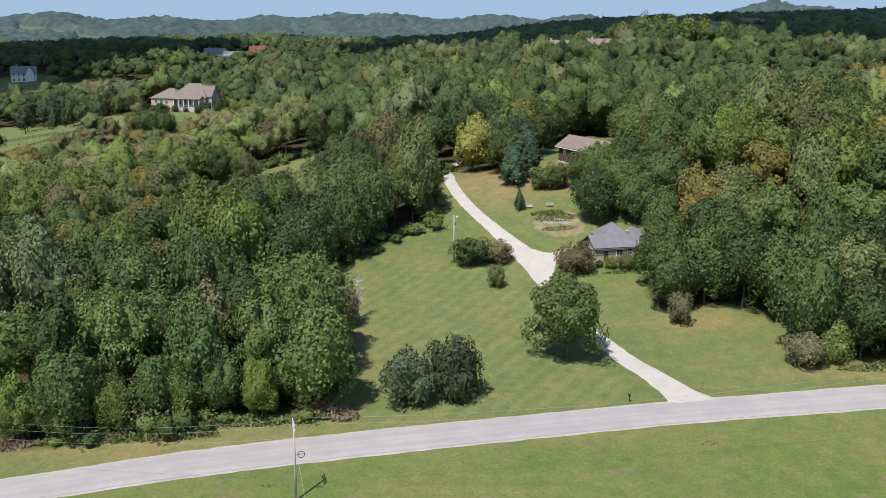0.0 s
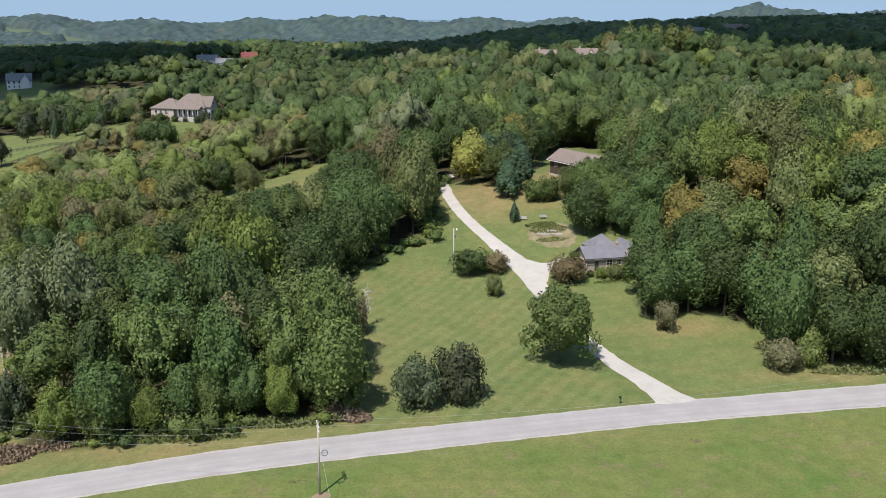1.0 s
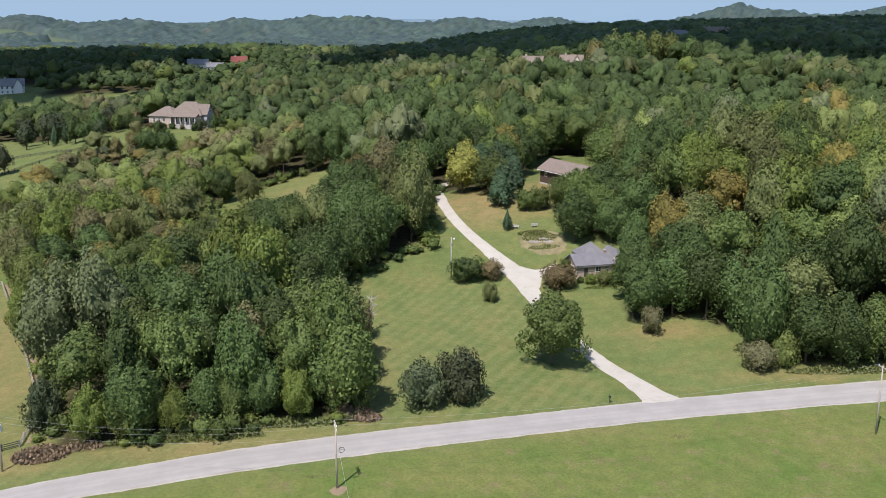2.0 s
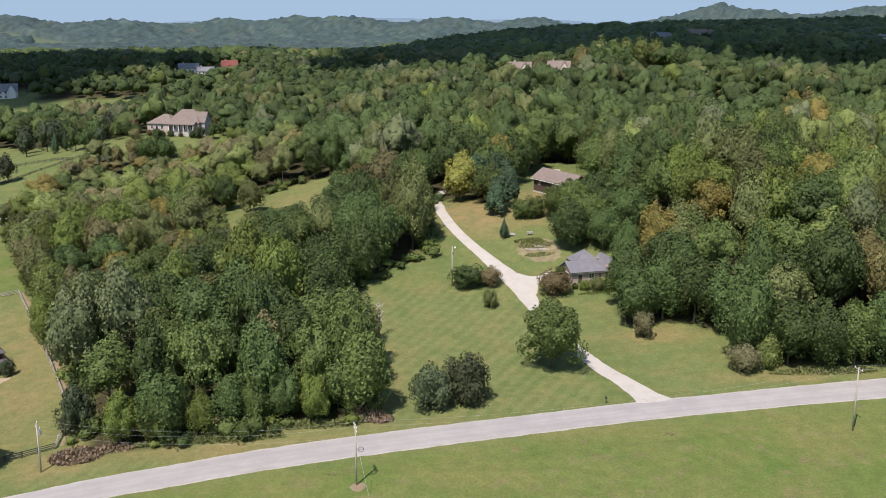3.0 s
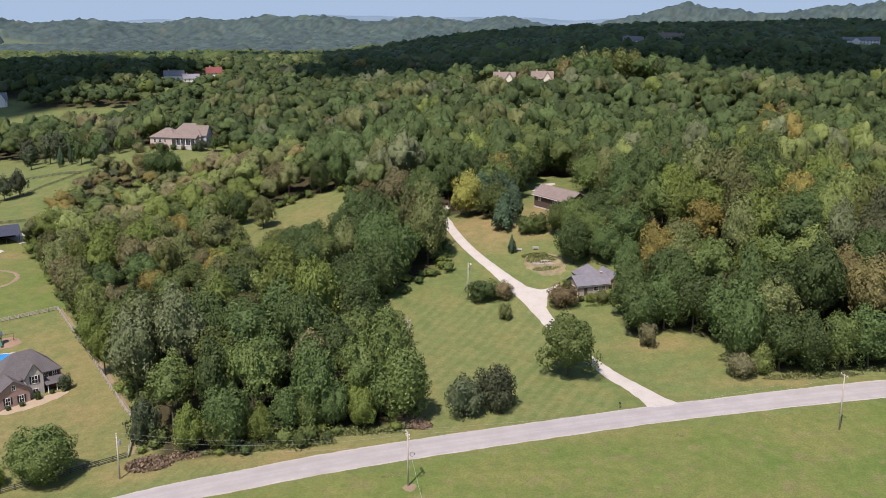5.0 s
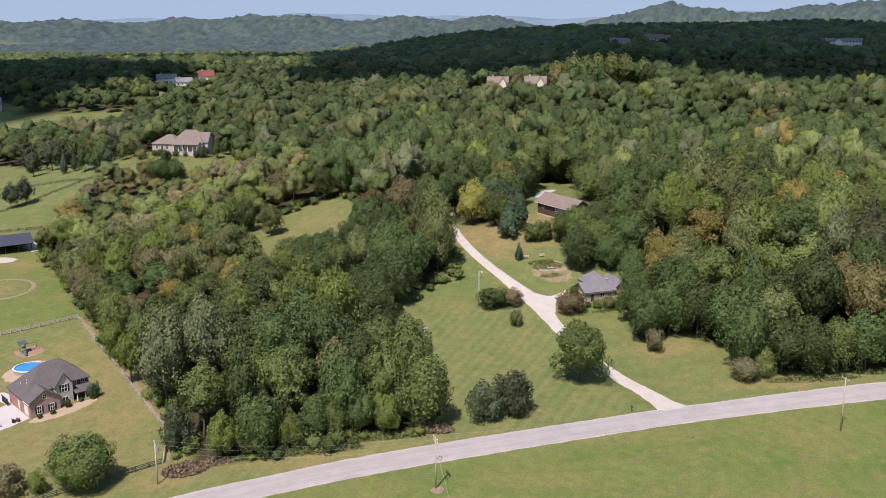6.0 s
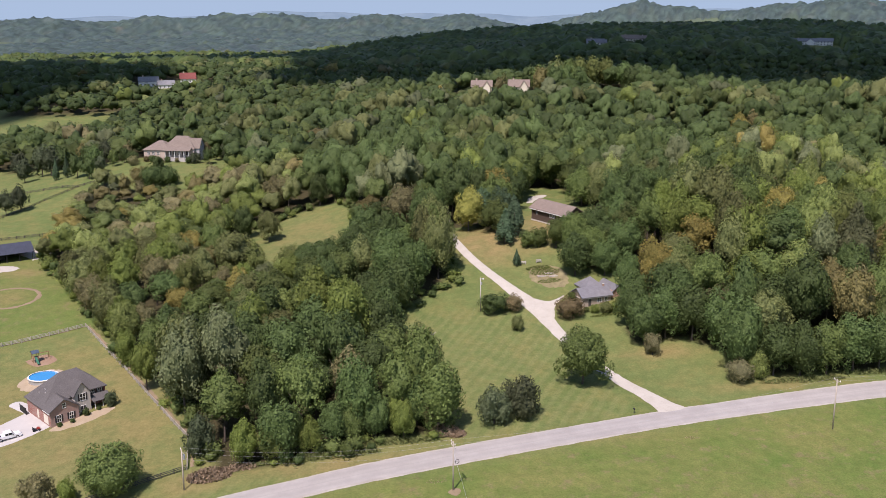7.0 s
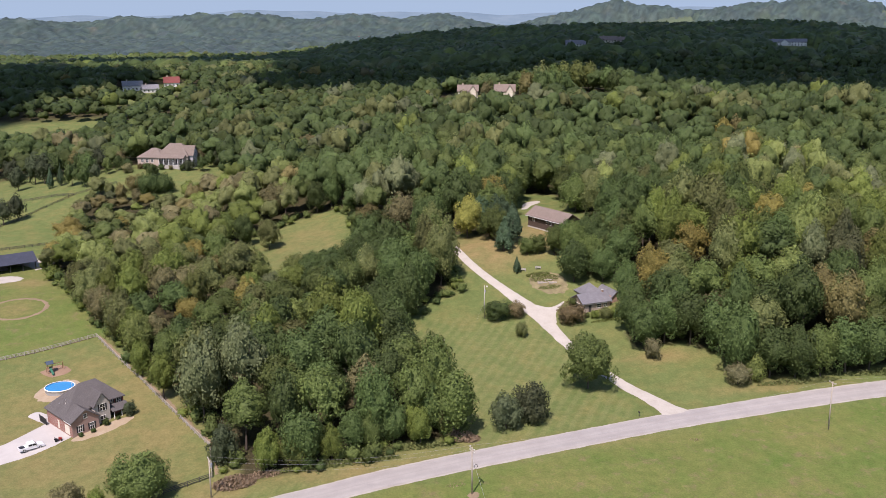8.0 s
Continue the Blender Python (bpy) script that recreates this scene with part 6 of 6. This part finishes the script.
def tuft_mass(name, label, spots, size, leaf, seed):
    """Weeds or dry brush as one mass of upright blades and sprays."""
    rs = np.random.RandomState(seed)
    V, F, k = [], [], 0
    for x, y, rx, ry, h, n in spots:
        a, r = rs.uniform(0, 6.283, n), np.sqrt(rs.uniform(0, 1, n))
        px, py = x + np.cos(a) * r * rx, y + np.sin(a) * r * ry
        pz = ground(px, py)
        top = h * (1 - 0.6 * r * r) * rs.uniform(0.5, 1.2, n)
        P = np.stack([px, py, pz + top * rs.uniform(0.1, 1, n)], 1)
        d = unit(rs.normal(size=(n, 3)) + np.array([0, 0, 0.9]))
        w = unit(np.cross(d, rs.normal(size=(n, 3))))
        s = size * rs.uniform(0.5, 1.4, (n, 1))
        V.append(np.stack([P + d * s, P + w * s * 0.5, P - d * s, P - w * s * 0.5], 1).reshape(-1, 3))
        i = np.arange(n)[:, None] * 4 + k
        F.append(np.concatenate([i + np.array([0, 1, 2]), i + np.array([0, 2, 3])]))
        k += n * 4
    return tagged(new(name, tri_mesh(name, np.concatenate(V), np.concatenate(F), LEAVES[leaf])), label, "vegetation", kind="stuff")


tuft_mass("garden_weeds", "tangled green weeds filling the garden plot", [(25.5, 218.5, 4.6, 2.4, 0.6, 900), (24, 221, 4, 1.4, 0.8, 600), (26, 213.0, 4.0, 1.2, 0.4, 420), (36.5, 190.6, 4.5, 0.7, 0.5, 420)], 0.22, "sage", 1)
for x, y, l in ((24.2, 216.2, 3.2), (27.4, 215.6, 2.6), (26.6, 217.4, 2.8)):
    box = thing("raised_bed", "low weathered plank edging of a garden row", "garden bed", at(x, y, 6), "garden rows")
    part("plank", Build().box(-l / 2, -0.5, -0.05, l / 2, -0.42, 0.3), PALE_BARK, box)
    part("plank", Build().box(-l / 2, 0.42, -0.05, l / 2, 0.5, 0.3), PALE_BARK, box)
    part("soil", Build().box(-l / 2, -0.41, -0.05, l / 2, 0.41, 0.22), SAND, box, "dry sandy soil")
tuft_mass("dry_brush", "dry reddish-brown brush on the roadside bank", [(-67, 124.8, 4.6, 2.6, 1.7, 1500), (-61, 126.6, 4, 1.2, 1.0, 350), (-17, 133, 3.4, 2.0, 2.2, 1500), (-14.5, 132.0, 2.4, 1.4, 1.2, 500)], 0.33, "brown", 2)
tuft_mass("roadside_weeds", "rough green weeds along the foot of the wood", [(-45, 127.0, 14, 1.3, 1.2, 1500), (-28, 130.5, 10, 1.2, 1.2, 900), (75, 149, 12, 1.2, 1.2, 900), (110, 151, 25, 1.5, 1.4, 1400)], 0.3, "olive", 3)
tuft_mass("field_weeds", "scattered taller weed tufts in the hay field", [(-21, 114, 2.2, 0.8, 0.16, 90), (37, 126, 1.6, 0.8, 0.14, 80)], 0.12, "brown", 4)
flat_patch("bare_earth", "scraped bare earth at the power pole's foot", "ground", [(-19.2, 109.6), (-17.8, 111.2), (-16.6, 110.2), (-17.6, 108.2)], CLAY, 0.05, 0.2)


def bench(x, y, rz, label):
    root = thing("bench", label, "bench", at(x, y, rz), "garden benches")
    for i in range(3):
        part("seat_slat", Build().box(-0.95, -0.30 + i * 0.2, 0.44, 0.95, -0.12 + i * 0.2, 0.48), PALE_BARK, root)
    for z in (0.62, 0.8):
        part("back_slat", Build().box(-0.9, 0.26, z, 0.9, 0.3, z + 0.15), PALE_BARK, root)
    for s in (-0.75, 0.75):
        part("leg", Build().box(s - 0.05, -0.25, -0.05, s + 0.05, 0.3, 0.44), GREYWOOD, root)
        part("back_post", Build().box(s - 0.04, 0.3, 0.4, s + 0.04, 0.36, 0.95), GREYWOOD, root)


bench(25.0, 224.6, 5, "weathered pale bench at the head of the garden")
bench(20.0, 224.4, -8, "weathered pale bench beside the small spruce")


def dead_tree():
    rnd = random.Random(9)
    root = thing("dead_tree", "bleached dead tree with bare branches at the wood edge", "dead tree", at(-15.6, 170.5))
    b = Build()
    b.tube([(0, 0, -0.2), (0.1, 0, 3), (0.3, 0.1, 6), (0.5, 0.1, 8.6)], [0.2, 0.15, 0.09, 0.02], 7)
    part("trunk", b, PALE_BARK, root)
    for i in range(13):
        z = rnd.uniform(2.0, 7.6)
        a, l = rnd.uniform(0, 6.28), rnd.uniform(1.2, 3.2) * (1.15 - z / 12)
        p = Vector((0.04 * z, 0, z))
        q = p + Vector((math.cos(a) * l * 0.5, math.sin(a) * l * 0.5, l * 0.25))
        e = p + Vector((math.cos(a) * l, math.sin(a) * l, l * rnd.uniform(0.3, 0.7)))
        c = Build().tube([p, q, e], [0.10, 0.06, 0.02], 5)
        for k in range(3):
            f = q.lerp(e, rnd.uniform(0, 0.8))
            c.tube([f, f + Vector((rnd.uniform(-0.8, 0.8), rnd.uniform(-0.8, 0.8), rnd.uniform(0.1, 0.7)))], [0.04, 0.015], 4)
        part("branch", c, PALE_BARK, root)


dead_tree()


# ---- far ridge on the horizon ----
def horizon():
    n = Nodes("far_haze_blue")
    # wooded ridge; the blue of distance haze is painted as its base colour
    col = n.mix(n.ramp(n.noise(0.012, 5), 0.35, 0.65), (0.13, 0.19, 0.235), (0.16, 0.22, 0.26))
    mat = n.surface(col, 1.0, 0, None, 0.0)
    v, f = [], []
    m = 160
    for i in range(m + 1):
        az = radians(-34 + 76 * i / m)
        top = 62 + 10 * math.sin(i * 0.11) + 6 * math.sin(i * 0.29 + 1) + 3 * math.sin(i * 0.7) + (18 if i > 90 else 0) * math.sin((i - 90) / 70 * math.pi)
        for r, z in ((3900, -20), (4250, top), (4650, -20)):
            v.append((r * math.sin(az), r * math.cos(az), z))
    for i in range(m):
        for s in range(2):
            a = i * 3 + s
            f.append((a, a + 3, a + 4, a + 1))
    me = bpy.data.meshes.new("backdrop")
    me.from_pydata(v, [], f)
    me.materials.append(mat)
    tagged(new("backdrop", me), "ridge far off on the horizon with blue haze in its colour", "hills", kind="structure")


horizon()


# ---- fair-weather clouds drifting over the farther hills ----
def cloud(x, y, z, size, seed):
    rs = np.random.RandomState(seed)
    V, F, k = [], [], 0
    pv, pf = ico(3)
    for i in range(34):
        a, r = rs.uniform(0, 6.283), math.sqrt(rs.uniform(0, 1))
        w = size[2] * rs.uniform(0.5, 1.1) * (1.25 - 0.55 * r)
        c = np.array([x + math.cos(a) * r * size[0], y + math.sin(a) * r * size[1], z + w * 0.3])
        p = pv * np.array([w * 1.5, w * 1.3, w * 0.75])
        p[:, 2] = np.maximum(p[:, 2], -w * 0.2)
        V.append(p + c)
        F.append(pf + k)
        k += len(p)
    tagged(new("cloud", tri_mesh("cloud", np.concatenate(V), np.concatenate(F), CLOUD, None, True)), "white flat-bottomed cumulus cloud over the far woods", "cloud", kind="structure")


CLOUD = plain("cloud_white", (0.9, 0.9, 0.9), 1.0, 0, 0.02, 0.04)
shift = Vector((TO_SUN.x, TO_SUN.y)) * (1900 / TO_SUN.z)
for cx, cy, rx, ry, w, seed in ((440, 1110, 560, 380, 130, 11), (-460, 840, 235, 218, 90, 12), (60, 1180, 330, 200, 100, 13), (550, 630, 310, 235, 75, 14), (75, 790, 140, 120, 45, 15)):
    cloud(cx + shift.x, cy + shift.y, 1900, (rx, ry, w), seed)
